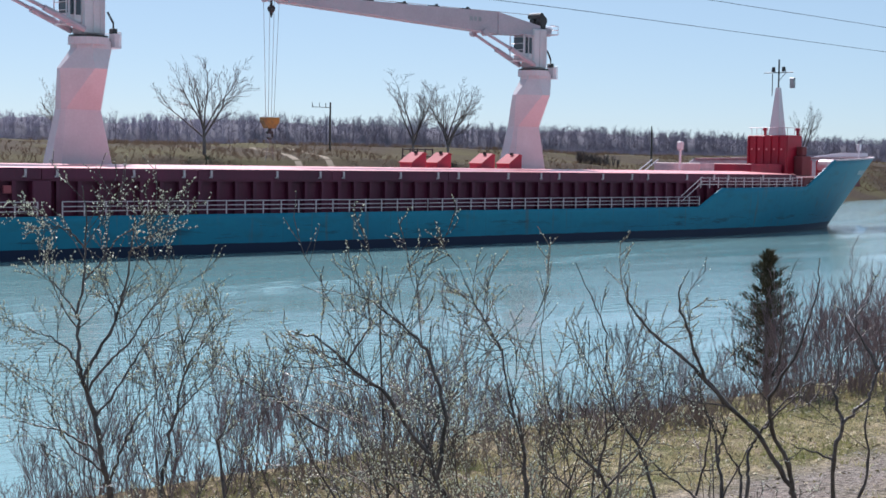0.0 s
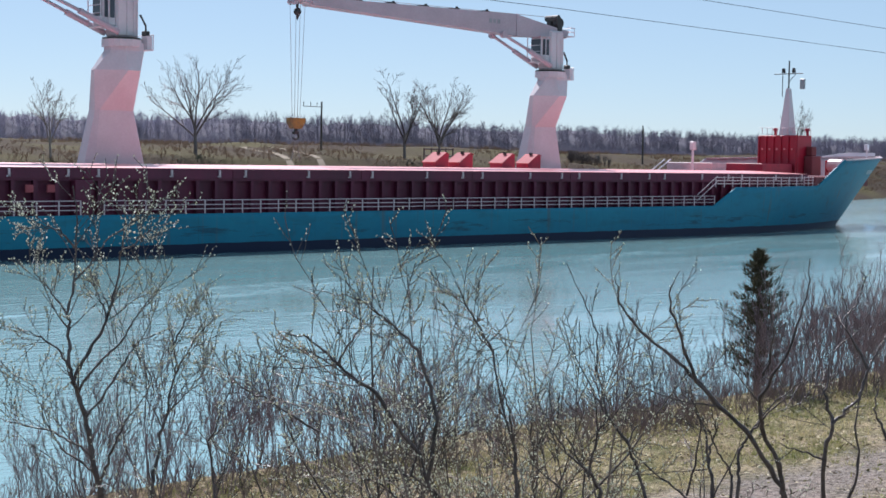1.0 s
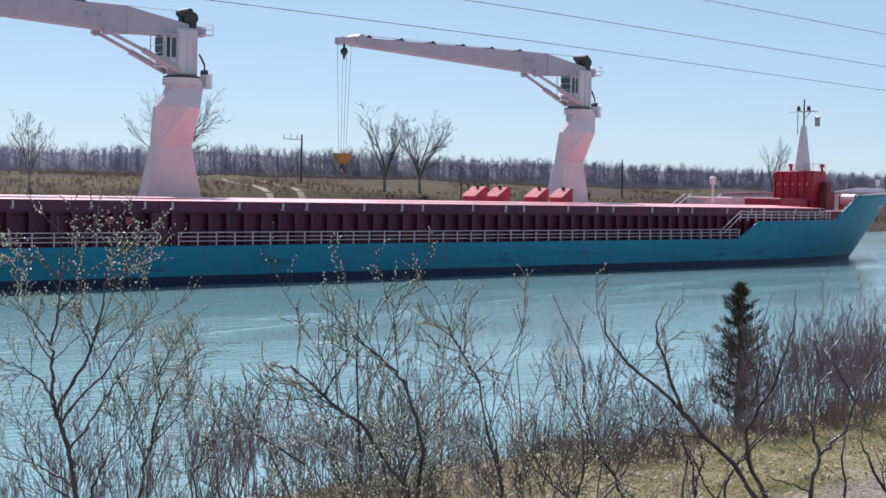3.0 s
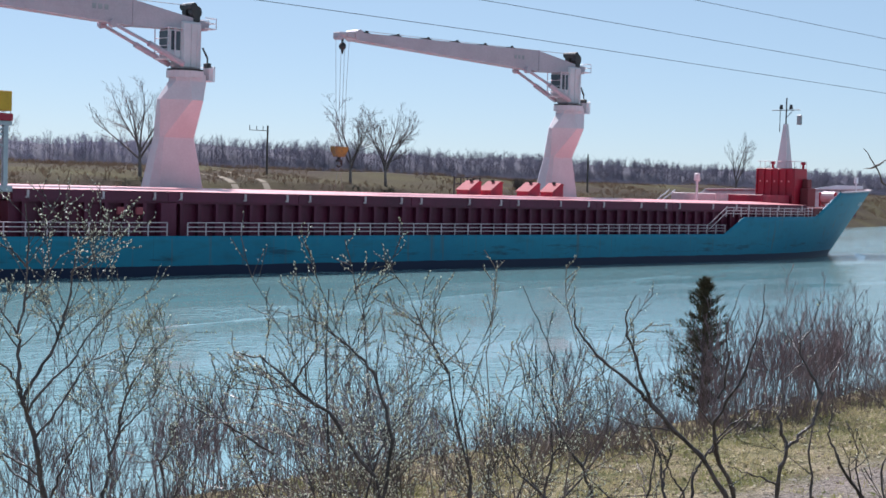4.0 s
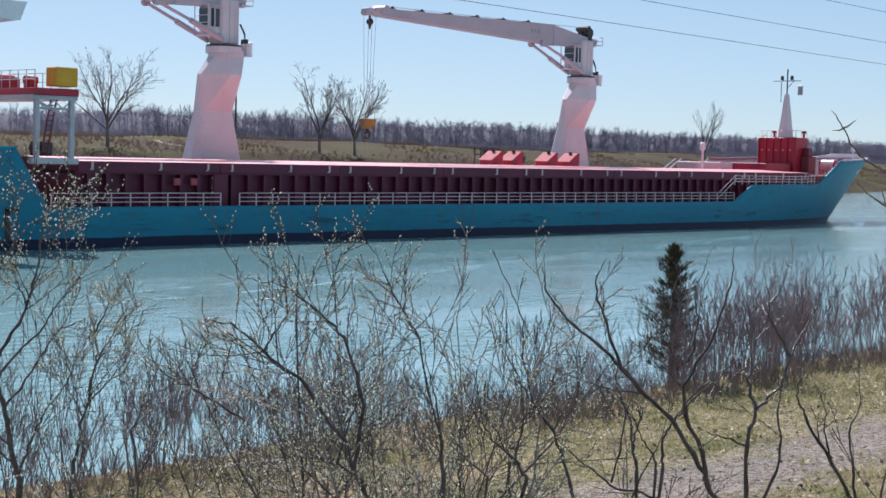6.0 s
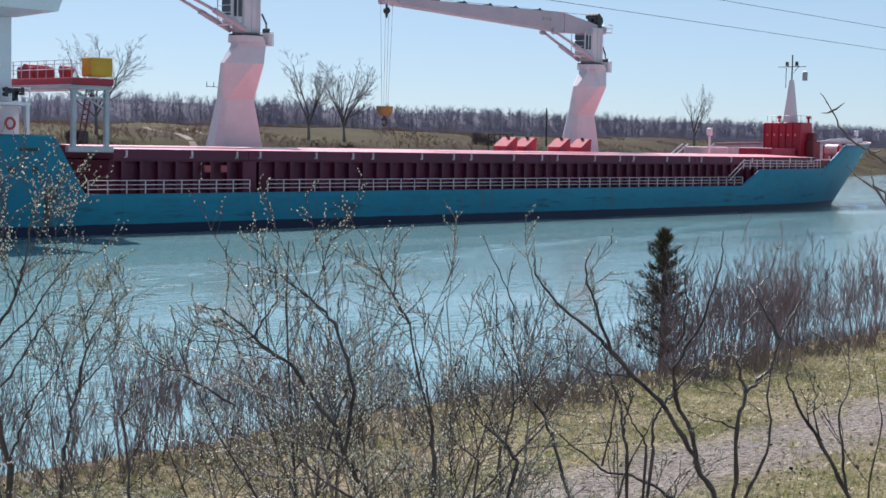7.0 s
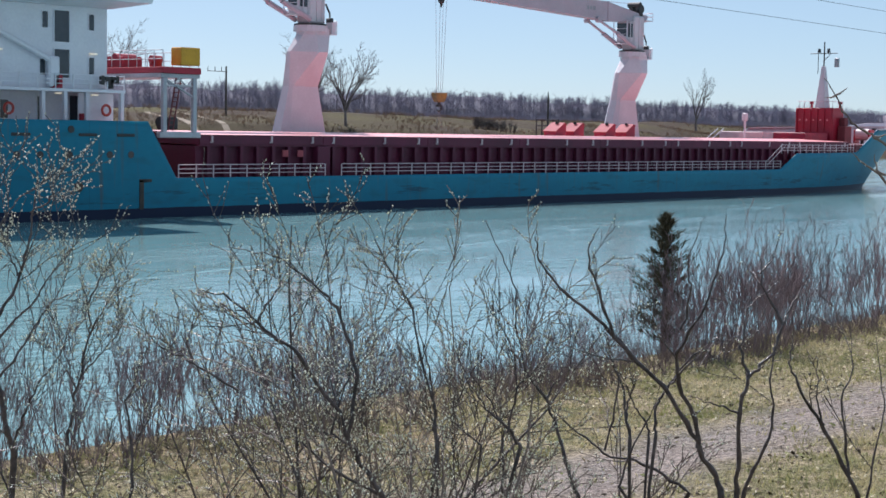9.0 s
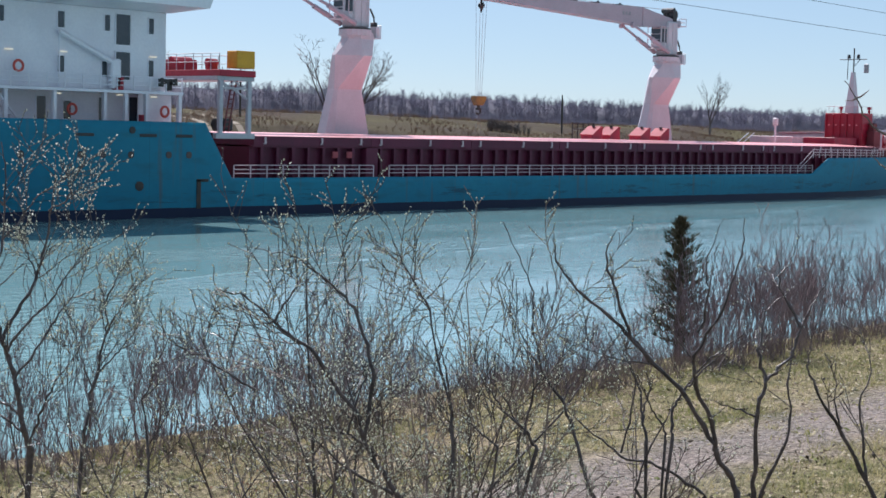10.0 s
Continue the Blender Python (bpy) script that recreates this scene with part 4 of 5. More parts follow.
def bare_tree(name, seed, at, tall, label, wide=0.75, forks=6, material=None):
    rng = random.Random(seed)
    tree = tagged(new(name), label, "tree")
    tree.location = at
    bole = [(Vector((0.04 * math.sin(i * 1.3), 0, tall * 0.34 * i / 5 - 0.3)), tall * 0.022 * (1 - 0.09 * i)) for i in range(6)]
    lines = [bole]
    for k in range(forks):
        a = 2 * math.pi * (k + 0.7 * rng.random()) / forks
        out = wide * rng.uniform(0.5, 1.15)
        at = bole[3 + k % 3][0]
        lines += grow(rng, at, (math.cos(a) * out, math.sin(a) * out, 1), tall * rng.uniform(0.58, 0.74), tall * 0.0115, 3, 7, 0.66, 0.07, 0.05, 0.5, 8, 0.2, fine=0.009)
    trunk = new("trunk", tubes("trunk", lines[:1], material or BARK, 7))
    crown = new("crown", tubes("crown", lines[1:], material or BARK, 3))
    trunk.parent = crown.parent = tree
    return tree


bare_tree("bare_tree", 11, spot(96.6 * 1.09, 152.5), 11.2, "spreading leafless tree on the far bank", 1.05, 8)
bare_tree("bare_tree", 12, spot(122.6 * 1.12, 151), 10.6, "slender leafless tree on the far bank", 0.8, 5)
bare_tree("bare_tree", 13, spot(128.3 * 1.12, 151), 10.2, "leafless tree with upright limbs on the far bank", 0.72, 8)
bare_tree("bare_tree", 14, spot(286.5, 190), 13.0, "thin leafless tree on the far bank", 0.5, 4)
bare_tree("bare_tree", 15, spot(84.8, 150), 7.6, "pale thin leafless tree on the far bank", 0.35, 4, BARK_PALE)


def build_forest():
    rng = random.Random(3)
    # the dense inner mass of stems and undergrowth, in the haze-tinted colour
    xs, rows = np.arange(100, 860, 0.8), ((313, -0.5), (315, 1.2), (317, 3.0), (320, 4.6), (325, 5.8), (332, 6.8), (341, 7.2), (350, 6.8))
    verts = []
    for j, (y, top) in enumerate(rows):
        for x in xs:
            lump = noise.noise((x * 0.03, 0, 1)) * 1.3 + noise.noise((x * 0.12, 0, 2)) * 0.6 + rng.gauss(0, 0.3)
            verts.append((float(x) + rng.uniform(-0.5, 0.5), y + rng.uniform(-1.2, 1.2), height(x, y) + top + (lump * min(1, j / 4) if j else 0) - top * float(np.interp(x, [180, 225], [0.28, 0]))))
    k = len(xs)
    faces = [(j * k + i, j * k + i + 1, (j + 1) * k + i + 1, (j + 1) * k + i) for j in range(len(rows) - 1) for i in range(k - 1)]
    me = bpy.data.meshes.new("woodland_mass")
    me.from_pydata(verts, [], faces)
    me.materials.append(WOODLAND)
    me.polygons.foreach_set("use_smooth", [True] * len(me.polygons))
    tagged(new("woodland_mass", me), "dense leafless woodland, haze coloured in as lilac-grey", "woodland", kind="stuff")
    for band in range(6):
        lines = []
        for k in range(760):
            x = 105 + (band + rng.random()) * 124
            y = 311 + rng.random() * 31
            z = height(x, y) - 0.3
            swell = 1 + 0.14 * noise.noise((x * 0.03, 0, 1)) + 0.1 * noise.noise((x * 0.12, 0, 2))
            tall = rng.uniform(6.8, 9.6) * swell * float(np.interp(x, [180, 225], [0.76, 1]))
            lines.append([(Vector((x, y, z)), 0.1), (Vector((x + rng.gauss(0, 0.2), y, z + tall * 0.6)), 0.07), (Vector((x + rng.gauss(0, 0.3), y, z + tall)), 0.03)])
            for j in range(18):
                f = rng.uniform(0.2, 0.97)
                a = rng.uniform(0, 6.28)
                r = tall * rng.uniform(0.07, 0.17) * (1.2 - f * 0.7)
                p = Vector((x, y, z + tall * f))
                q = p + Vector((math.cos(a) * r, math.sin(a) * r, r * rng.uniform(0.8, 1.8)))
                lines.append([(p, 0.045), (q, 0.025)])
                lines.append([(p.lerp(q, 0.5), 0.03), (q + Vector((rng.gauss(0, 0.5), 0, rng.uniform(0.1, 0.6))), 0.016)])
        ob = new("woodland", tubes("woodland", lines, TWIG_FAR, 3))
        tagged(ob, "leafless woodland behind the canal, haze coloured in as lilac-grey", "woodland", kind="stuff")


build_forest()


def thicket(name, seed, count, place, tall, material, label, thick=1.0, stems=5, fan=0.35):
    """Low tangled scrub as one mass of twigs."""
    rng = random.Random(seed)
    lines = []
    for k in range(count):
        p = place(rng)
        h = tall * rng.uniform(0.5, 1.2)
        for j in range(stems):
            d = Vector((rng.gauss(0, fan), rng.gauss(0, fan), 1)).normalized()
            m = p + d * h * 0.5
            q = p + d * h + Vector((rng.gauss(0, 0.15) * h, 0, 0))
            lines.append([(p, 0.03 * thick), (m, 0.022 * thick), (q, 0.012 * thick)])
            lines.append([(m, 0.02 * thick), (m + Vector((rng.gauss(0, 0.3), rng.gauss(0, 0.3), 0.45)) * h * 0.6, 0.01 * thick)])
    tagged(new(name, tubes(name, lines, material, 3)), label, "scrub", kind="stuff")


def far_scrub(rng):
    while True:
        x = rng.uniform(60, 460)
        d = rng.uniform(4, 90)
        if noise.noise((x * 0.05, d * 0.07, 4)) + (0.35 if d < 18 else 0) + rng.uniform(-0.25, 0.25) > 0.12:
            return spot(x, 134 + max(0.0, x - 170) * 0.3 + d)


thicket("far_scrub", 4, 10500, far_scrub, 0.6, FAR_SCRUB, "low grey-brown scrub along the far bank", 0.6, 6, 0.5)


def dark_clump(rng):
    return spot(rng.uniform(171.5, 180.5), rng.uniform(151, 155))


thicket("dark_clump", 7, 70, dark_clump, 1.7, BARK, "dark upright bushes on the far bank", 1.2, 6, 0.16)


def wood_edge(rng):
    x = rng.uniform(105, 700)
    return spot(x, rng.uniform(284, 314))


thicket("wood_edge_scrub", 6, 3200, wood_edge, 2.3, TWIG_FAR, "scrub at the foot of the woodland, haze in its colour", 1.0, 7, 0.4)


def dirt_track(y0, x0, x1, bend):
    """A bare wheel track up the far bank."""
    bm, prev = B(), None
    for k in range(25):
        f = k / 24
        x, y = x0 + (x1 - x0) * f, y0 + bend * f * f
        row = [bm.verts.new((x + o, y, height(x + o, y) + 0.06)) for o in (-0.5, 0, 0.5)]
        if prev:
            for a in range(2):
                bm.faces.new((prev[a], row[a], row[a + 1], prev[a + 1]))
        prev = row
    tagged(part("dirt_track", bm, TRACK), "pale bare dirt track on the far bank", "track", kind="structure")


dirt_track(140, 109, 121, 26)
dirt_track(140, 113.5, 126, 26)


# ---- poles and wires ----
def pole(x, y, tall, arms):
    bm = B()
    rod(bm, (0, 0, -0.3), (0, 0, tall), 0.16, 0.11, 8)
    p = tagged(part("utility_pole", bm, WOOD), "weathered wooden utility pole on the far bank", "pole")
    p.location = spot(x, y)
    if arms:
        bm = B()
        rod(bm, (-3.2, 0, tall - 0.7), (0.2, 0, tall - 0.7), 0.045)
        for k in (-3.1, -1.9, -0.8):
            rod(bm, (k, 0, tall - 0.7), (k, 0, tall - 0.1), 0.045)
        part("crossarm", bm, WOOD, p)


pole(133.0, 163.0, 6.6, True)
pole(198.0, 160.0, 5.8, False)
pole(235.0, 190.0, 6.0, False)
for z in (9.5, 10.09, 10.9):
    line = [(Vector((x, 20.0, z - 0.012 * max(0, x - 20))), 0.006) for x in np.linspace(-40, 160, 30)]
    tagged(new("power_line", tubes("power_line", [line], DARK, 4)), "thin overhead power line along the canal", "wire", group="power lines")


# ---- waves that travel with the ship ----
def wake_wave(x0, y0, x1, y1, bow, high, wide, seed):
    """A long low swell between two places on the water, bent sideways by bow."""
    rng = random.Random(seed)
    bm, prev = B(), None
    for k in range(41):
        f = k / 40
        amp = 0.5 * high * math.sin(math.pi * f) ** 0.7 * max(0.1, 0.6 + 0.8 * noise.noise((k * 0.45, seed, 0)))
        x, y = x0 + (x1 - x0) * f, y0 + (y1 - y0) * f + bow * math.sin(math.pi * f) + 0.25 * noise.noise((k * 0.2, seed, 5))
        row = [bm.verts.new(L(x, y + o * wide * 0.6, -0.02 + amp * h)) for o, h in ((-1, 0), (-0.6, 0.25), (-0.3, 0.75), (-0.1, 1.0), (0.15, 0.9), (0.5, 0.35), (1, 0))]
        if prev:
            for a in range(6):
                bm.faces.new((prev[a], row[a], row[a + 1], prev[a + 1]))
        prev = row
    part("wake_wave", bm, WATER, ship, "low wake swell on the water", smooth=True)


for k, (x0, y0, x1, y1, bow, high, wide) in enumerate((
        (122, 82.0, 62, 67.0, -0.4, 0.16, 1.3), (74, 69.5, 36, 59.0, 0.3, 0.17, 1.2), (46, 61.5, 18, 54.6, -0.3, 0.17, 1.3), (26, 56.6, -6, 50.0, 0.3, 0.15, 1.3),
        (96, 73.6, 58, 63.2, 0.4, 0.12, 1.0), (60, 66.8, 28, 60.4, 0.3, 0.12, 1.1), (34, 62.0, 6, 54.8, 0.2, 0.1, 1.0), (84, 77.0, 52, 71.5, 0.2, 0.07, 0.8), (40, 54.0, 10, 48.0, 0.2, 0.08, 1.0),
        (152.6, 94.0, 144, 88.2, -0.5, 0.45, 0.7), (150, 91.0, 138, 85.2, -0.3, 0.4, 0.6))):
    wake_wave(x0, y0, x1, y1, bow, high, wide, k + 1)


# ---- the near bank ----
def heading(az, far):
    x, y = far * math.cos(radians(az)), far * math.sin(radians(az))
    return spot(x, y)


def rooted(az, far, z):
    return Vector((far * math.cos(radians(az)), far * math.sin(radians(az)), z))


def bud_mesh(tips, rng, share, size):
    """Small pointed buds set along the twigs."""
    verts, faces = [], []
    for c in tips:
        if rng.random() > share:
            continue
        p = c + Vector((rng.gauss(0, 0.006), rng.gauss(0, 0.006), rng.gauss(0, 0.006)))
        r, h, b = size * rng.uniform(0.35, 0.75), size * rng.uniform(0.9, 1.7), len(verts)
        d = Vector((rng.gauss(0, 0.6), rng.gauss(0, 0.6), 1)).normalized()
        u = d.orthogonal().normalized()
        w = d.cross(u)
        verts += [tuple(p - d * h * 0.4), *(tuple(p + (u * math.cos(a) + w * math.sin(a)) * r) for a in (0, 2.1, 4.2)), tuple(p + d * h)]
        faces += [(b, b + 1 + (k + 1) % 3, b + 1 + k) for k in range(3)] + [(b + 4, b + 1 + k, b + 1 + (k + 1) % 3) for k in range(3)]
    me = bpy.data.meshes.new("buds")
    me.from_pydata(verts, [], faces)
    me.materials.append(BUD)
    return me


def shrub(name, seed, at, tall, stems, label, fan=0.5, thick=0.014, depth=3, kids=5, buds=0.5, bark=None, spread=0.5, lift=0.25, shrink=0.55, fine=0.0022, bud_size=0.007, group=""):
    """A many-stemmed leafless shrub with budding twigs."""
    rng = random.Random(seed)
    thing = tagged(new(name), label, "shrub", group)
    thing.location = at
    tips, main, rest = [], [], []
    for k in range(stems):
        a = 2 * math.pi * (k + rng.random()) / stems
        out = fan * rng.uniform(0.3, 1.1)
        way = Vector((math.cos(a) * out, math.sin(a) * out, 1))
        got = grow(rng, (math.cos(a) * 0.12, math.sin(a) * 0.12, -0.1), way, tall * rng.uniform(0.65, 1.1), thick * rng.uniform(0.6, 1.15), depth, kids, spread, 0.075, lift, shrink, 8, 0.3, tips, fine=fine)
        main.append(got[0])
        rest += got[1:]
    if group:
        tagged(new("branchwork", tubes("branchwork", main + rest, bark or BARK, 3)), kind="stuff").parent = thing
    else:
        for line in main:
            new("stem", tubes("stem", [line], bark or BARK, 6)).parent = thing
        tagged(new("branchwork", tubes("branchwork", rest, bark or BARK, 3)), kind="stuff").parent = thing
    if buds:
        o = tagged(new("bud_mass", bud_mesh(tips, rng, buds, bud_size)), kind="stuff")
        o.parent = thing
    return thing


RIGHT = Vector((math.sin(radians(44)), -math.cos(radians(44)), 0))
AWAY = Vector((math.cos(radians(44)), math.sin(radians(44)), 0))


def crooked_bush(name, seed, at, limbs, label, bark=None, buds=0.25, twigs=1, bud_size=0.007, girth=0.54):
    """A sparse bush of crooked limbs; each limb is a thickness and a few bends (sideways, up, away)."""
    rng = random.Random(seed)
    thing = tagged(new(name), label, "shrub")
    thing.location = at
    main, rest, tips = [], [], []
    for r, *bends in limbs:
        r *= girth
        pts = [RIGHT * a + Vector((0, 0, 1)) * b + AWAY * c for a, b, c in bends]
        pts = [p + AWAY * 0.12 * math.sin(p.z * 2.3 + p.x * 2.9 + seed) for p in pts]
        fine = []
        for p1, p2 in zip(pts, pts[1:]):
            bend = p1.lerp(p2, 0.45) + RIGHT * rng.gauss(0, 0.015) * (p2 - p1).length / 0.4
            for a, b in ((p1, bend), (bend, p2)):
                for k in range(3):
                    fine.append(a.lerp(b, k / 3) + Vector((rng.gauss(0, 1), rng.gauss(0, 1), rng.gauss(0, 1))) * min(0.005, 0.06 * (b - a).length))
        fine.append(pts[-1])
        m = len(fine) - 1
        line = [(p, r * (1 - 0.84 * i / m) * (1.0 if i % 3 else 1.28)) for i, p in enumerate(fine)]
        main.append(line)
        for k in range(twigs):
            i = rng.randrange(m // 3, m)
            d = (fine[i + 1] - fine[i]).normalized()
            side = d.cross(Vector((rng.gauss(0, 1), rng.gauss(0, 1), rng.gauss(0, 1)))).normalized()
            rest += grow(rng, fine[i], d + side * 1.15 + Vector((0, 0, 0.1)), min(rng.uniform(0.15, 0.6), 0.5 * (pts[-1] - pts[0]).length), line[i][1] * 0.5, 1, 4, 0.8, 0.07, 0.12, 0.5, 6, 0.25, tips, fine=0.0024)
        tips += fine[m // 2:]
    for line in main:
        new("limb", tubes("limb", [line], bark or BARK_DARK, 7)).parent = thing
    tagged(new("branchwork", tubes("branchwork", rest, bark or BARK_DARK, 4)), kind="stuff").parent = thing
    o = tagged(new("bud_mass", bud_mesh(tips, rng, buds, bud_size)), kind="stuff")
    o.parent = thing
    return thing


def conifer(at, tall):
    rng = random.Random(8)
    tree = tagged(new("conifer"), "dark narrow juniper tree among bare shrubs", "tree")
    tree.location = at
    trunk = new("trunk", tubes("trunk", [[(Vector((0, 0, -0.2)), 0.07), (Vector((0.02, 0, tall * 0.5)), 0.045), (Vector((0, 0, tall)), 0.008)]], BARK, 6))
    limbs, verts, faces = [], [], []
    for k in range(250):
        f = rng.random() ** 0.9
        z = tall * (0.04 + 0.95 * f)
        a = rng.uniform(0, 6.283)
        reach = (0.56 * min(1, (1 - f) * 1.6) ** 0.8 + 0.02) * rng.uniform(0.15, 1.5) * (1 + 0.45 * noise.noise((z * 2.2, a, 3)))
        p, q = Vector((0, 0, z)), Vector((math.cos(a) * reach, math.sin(a) * reach, z + reach * rng.uniform(0.25, 0.9)))
        limbs.append([(p, 0.008), (q, 0.003)])
        for j in range(26):
            c = p.lerp(q, rng.uniform(0.25, 1.08)) + Vector((rng.gauss(0, 0.03), rng.gauss(0, 0.03), rng.gauss(0, 0.03)))
            d = (q - p).normalized() * 0.07 + Vector((rng.gauss(0, 0.04), rng.gauss(0, 0.04), rng.uniform(0.0, 0.1)))
            u = d.cross(Vector((rng.gauss(0, 1), rng.gauss(0, 1), rng.gauss(0, 1)))).normalized() * 0.012
            b = len(verts)
            verts += [tuple(c - u), tuple(c + u), tuple(c + d)]
            faces.append((b, b + 1, b + 2))
    me = bpy.data.meshes.new("needles")
    me.from_pydata(verts, [], faces)
    me.materials.append(NEEDLE)
    for o in (trunk, tagged(new("branchwork", tubes("branchwork", limbs, BARK, 3)), kind="stuff"), tagged(new("needles", me), kind="stuff")):
        o.parent = tree


conifer(spot(27.35, 18.8), 3.0)

# shrubs along the water's edge, from a few kinds
rng = random.Random(21)
kinds = []
for k in range(7):
    kinds.append(shrub("shore_shrub", 40 + k, spot(12 + 5 * k, 18.2), 2.0, 6, "leafless reddish-brown shrub on the water's edge", 0.42, 0.015, 3, 4, 0.0, BARK_RED, 0.5, 0.26, 0.56, 0.0045, group="shore shrubs"))
count = 0
for x in np.concatenate([np.arange(-6.0, 27.0, 0.33), np.arange(27.0, 48.0, 0.36), np.arange(48.0, 84.0, 0.7)]):
    y = rng.uniform(17.0, 20.2)
    size = np.interp(x, [2, 13.5, 18, 25.5, 28, 34, 84], [0.8, 0.78, 0.6, 0.55, 0.85, 0.95, 1.2]) * rng.uniform(0.6, 1.15)
    m = Matrix.Translation(spot(x, y)) @ Matrix.Rotation(rng.uniform(0, 6.28), 4, "Z") @ Matrix.Scale(size, 4)
    copy_thing(kinds[count % 7], m)
    count += 1
# thicker clumps beside the juniper and at the near end of the shore
for number, az0, az1, y0, y1, s0, s1 in ((13, 29.6, 33.5, 16.6, 18.4, 0.8, 1.15), (10, 46.5, 56.5, 16.8, 18.6, 0.5, 0.75)):
    for k in range(number):
        az, y = radians(az0 + (az1 - az0) * (k + rng.random()) / number), rng.uniform(y0, y1)
        m = Matrix.Translation(spot(y / math.tan(az), y)) @ Matrix.Rotation(rng.uniform(0, 6.28), 4, "Z") @ Matrix.Scale(rng.uniform(s0, s1), 4)
        copy_thing(kinds[count % 7], m)
        count += 1



def shore_brush(rng):
    return spot(rng.uniform(20, 70) if rng.random() < 0.7 else rng.uniform(-4, 24), 16.4 + 4.6 * rng.random() ** 1.1)


thicket("shore_brush", 31, 2200, shore_brush, 0.5, BARK_RED, "low tangle of reddish dead stems along the shore", 0.16)
thicket("shore_reed", 32, 900, shore_brush, 0.4, BRUSH, "dry straw-coloured stalks along the shore", 0.2)

def dry_bush(at):
    """A small shrub that has kept its dead leaves."""
    rng = random.Random(17)
    thing = tagged(new("dry_bush"), "small shrub with dry rust-brown leaves", "shrub")
    thing.location = at
    lines, verts, faces = [], [], []
    for k in range(9):
        lines += grow(rng, (0, 0, -0.05), (rng.gauss(0, 0.35), rng.gauss(0, 0.35), 1), 1.2, 0.01, 1, 6, 0.6, 0.12, 0.15, 0.4, 6, 0.3, fine=0.003)
    for line in lines:
        for c, r in line[2:]:
            b, d = len(verts), Vector((rng.gauss(0, 1), rng.gauss(0, 1), rng.gauss(0, 1))).normalized() * 0.03
            u = d.orthogonal().normalized() * 0.014
            verts += [tuple(c), tuple(c + d * 0.5 + u), tuple(c + d), tuple(c + d * 0.5 - u)]
            faces.append((b, b + 1, b + 2, b + 3))
    new("branchwork", tubes("branchwork", lines, BARK, 3)).parent = thing
    me = bpy.data.meshes.new("foliage")
    me.from_pydata(verts, [], faces)
    me.materials.append(DRY_LEAF)
    tagged(new("foliage", me), kind="stuff").parent = thing


dry_bush(heading(49.4, 13.5))

# budding shrubs on the slope before the eye
shrub("budding_shrub", 62, heading(45.6, 9.6), 2.75, 7, "dense leafless shrub covered in pale buds", 0.55, 0.016, 2, 10, 0.8, BARK_DARK, 0.8, 0.05, 0.33, 0.003, 0.0095)
shrub("budding_shrub", 72, heading(44.6, 10.4), 2.7, 6, "leafless shrub with arching budding stems", 0.5, 0.014, 2, 10, 0.8, BARK_PALE, 0.8, 0.05, 0.33, 0.003, 0.009)
shrub("budding_shrub", 63, heading(48.3, 10.5), 2.4, 5, "leafless shrub with reddish twigs and pale buds", 0.55, 0.015, 2, 9, 0.7, BARK, 0.8, 0.05, 0.34, 0.003, 0.009)
shrub("budding_shrub", 64, heading(41.0, 10.2), 1.8, 6, "leafless shrub with thin upright stems", 0.45, 0.014, 2, 7, 0.8, BARK_PALE, 0.75, 0.08, 0.34, 0.003, 0.010)
shrub("budding_shrub", 65, heading(53.0, 9.0), 1.9, 2, "low leafless shrub with pale buds", 0.6, 0.014, 2, 9, 0.7, BARK_DARK, 0.8, 0.05, 0.35, 0.003, 0.009)
shrub("budding_shrub", 66, heading(57.5, 8.0), 2.2, 2, "low tangled leafless shrub", 0.6, 0.014, 2, 9, 0.7, BARK_PALE, 0.8, 0.05, 0.35, 0.003, 0.009)
shrub("budding_shrub", 67, heading(37.5, 9.5), 1.5, 5, "low leafless shrub with thin stems", 0.55, 0.012, 2, 6, 0.5, BARK, 0.75, 0.06, 0.35, 0.003, 0.008)
shrub("budding_shrub", 68, heading(43.0, 8.6), 2.1, 5, "thin leafless shrub with crooked budding twigs", 0.6, 0.017, 2, 8, 0.9, BARK_PALE, 0.85, 0.03, 0.35, 0.003, 0.0095)
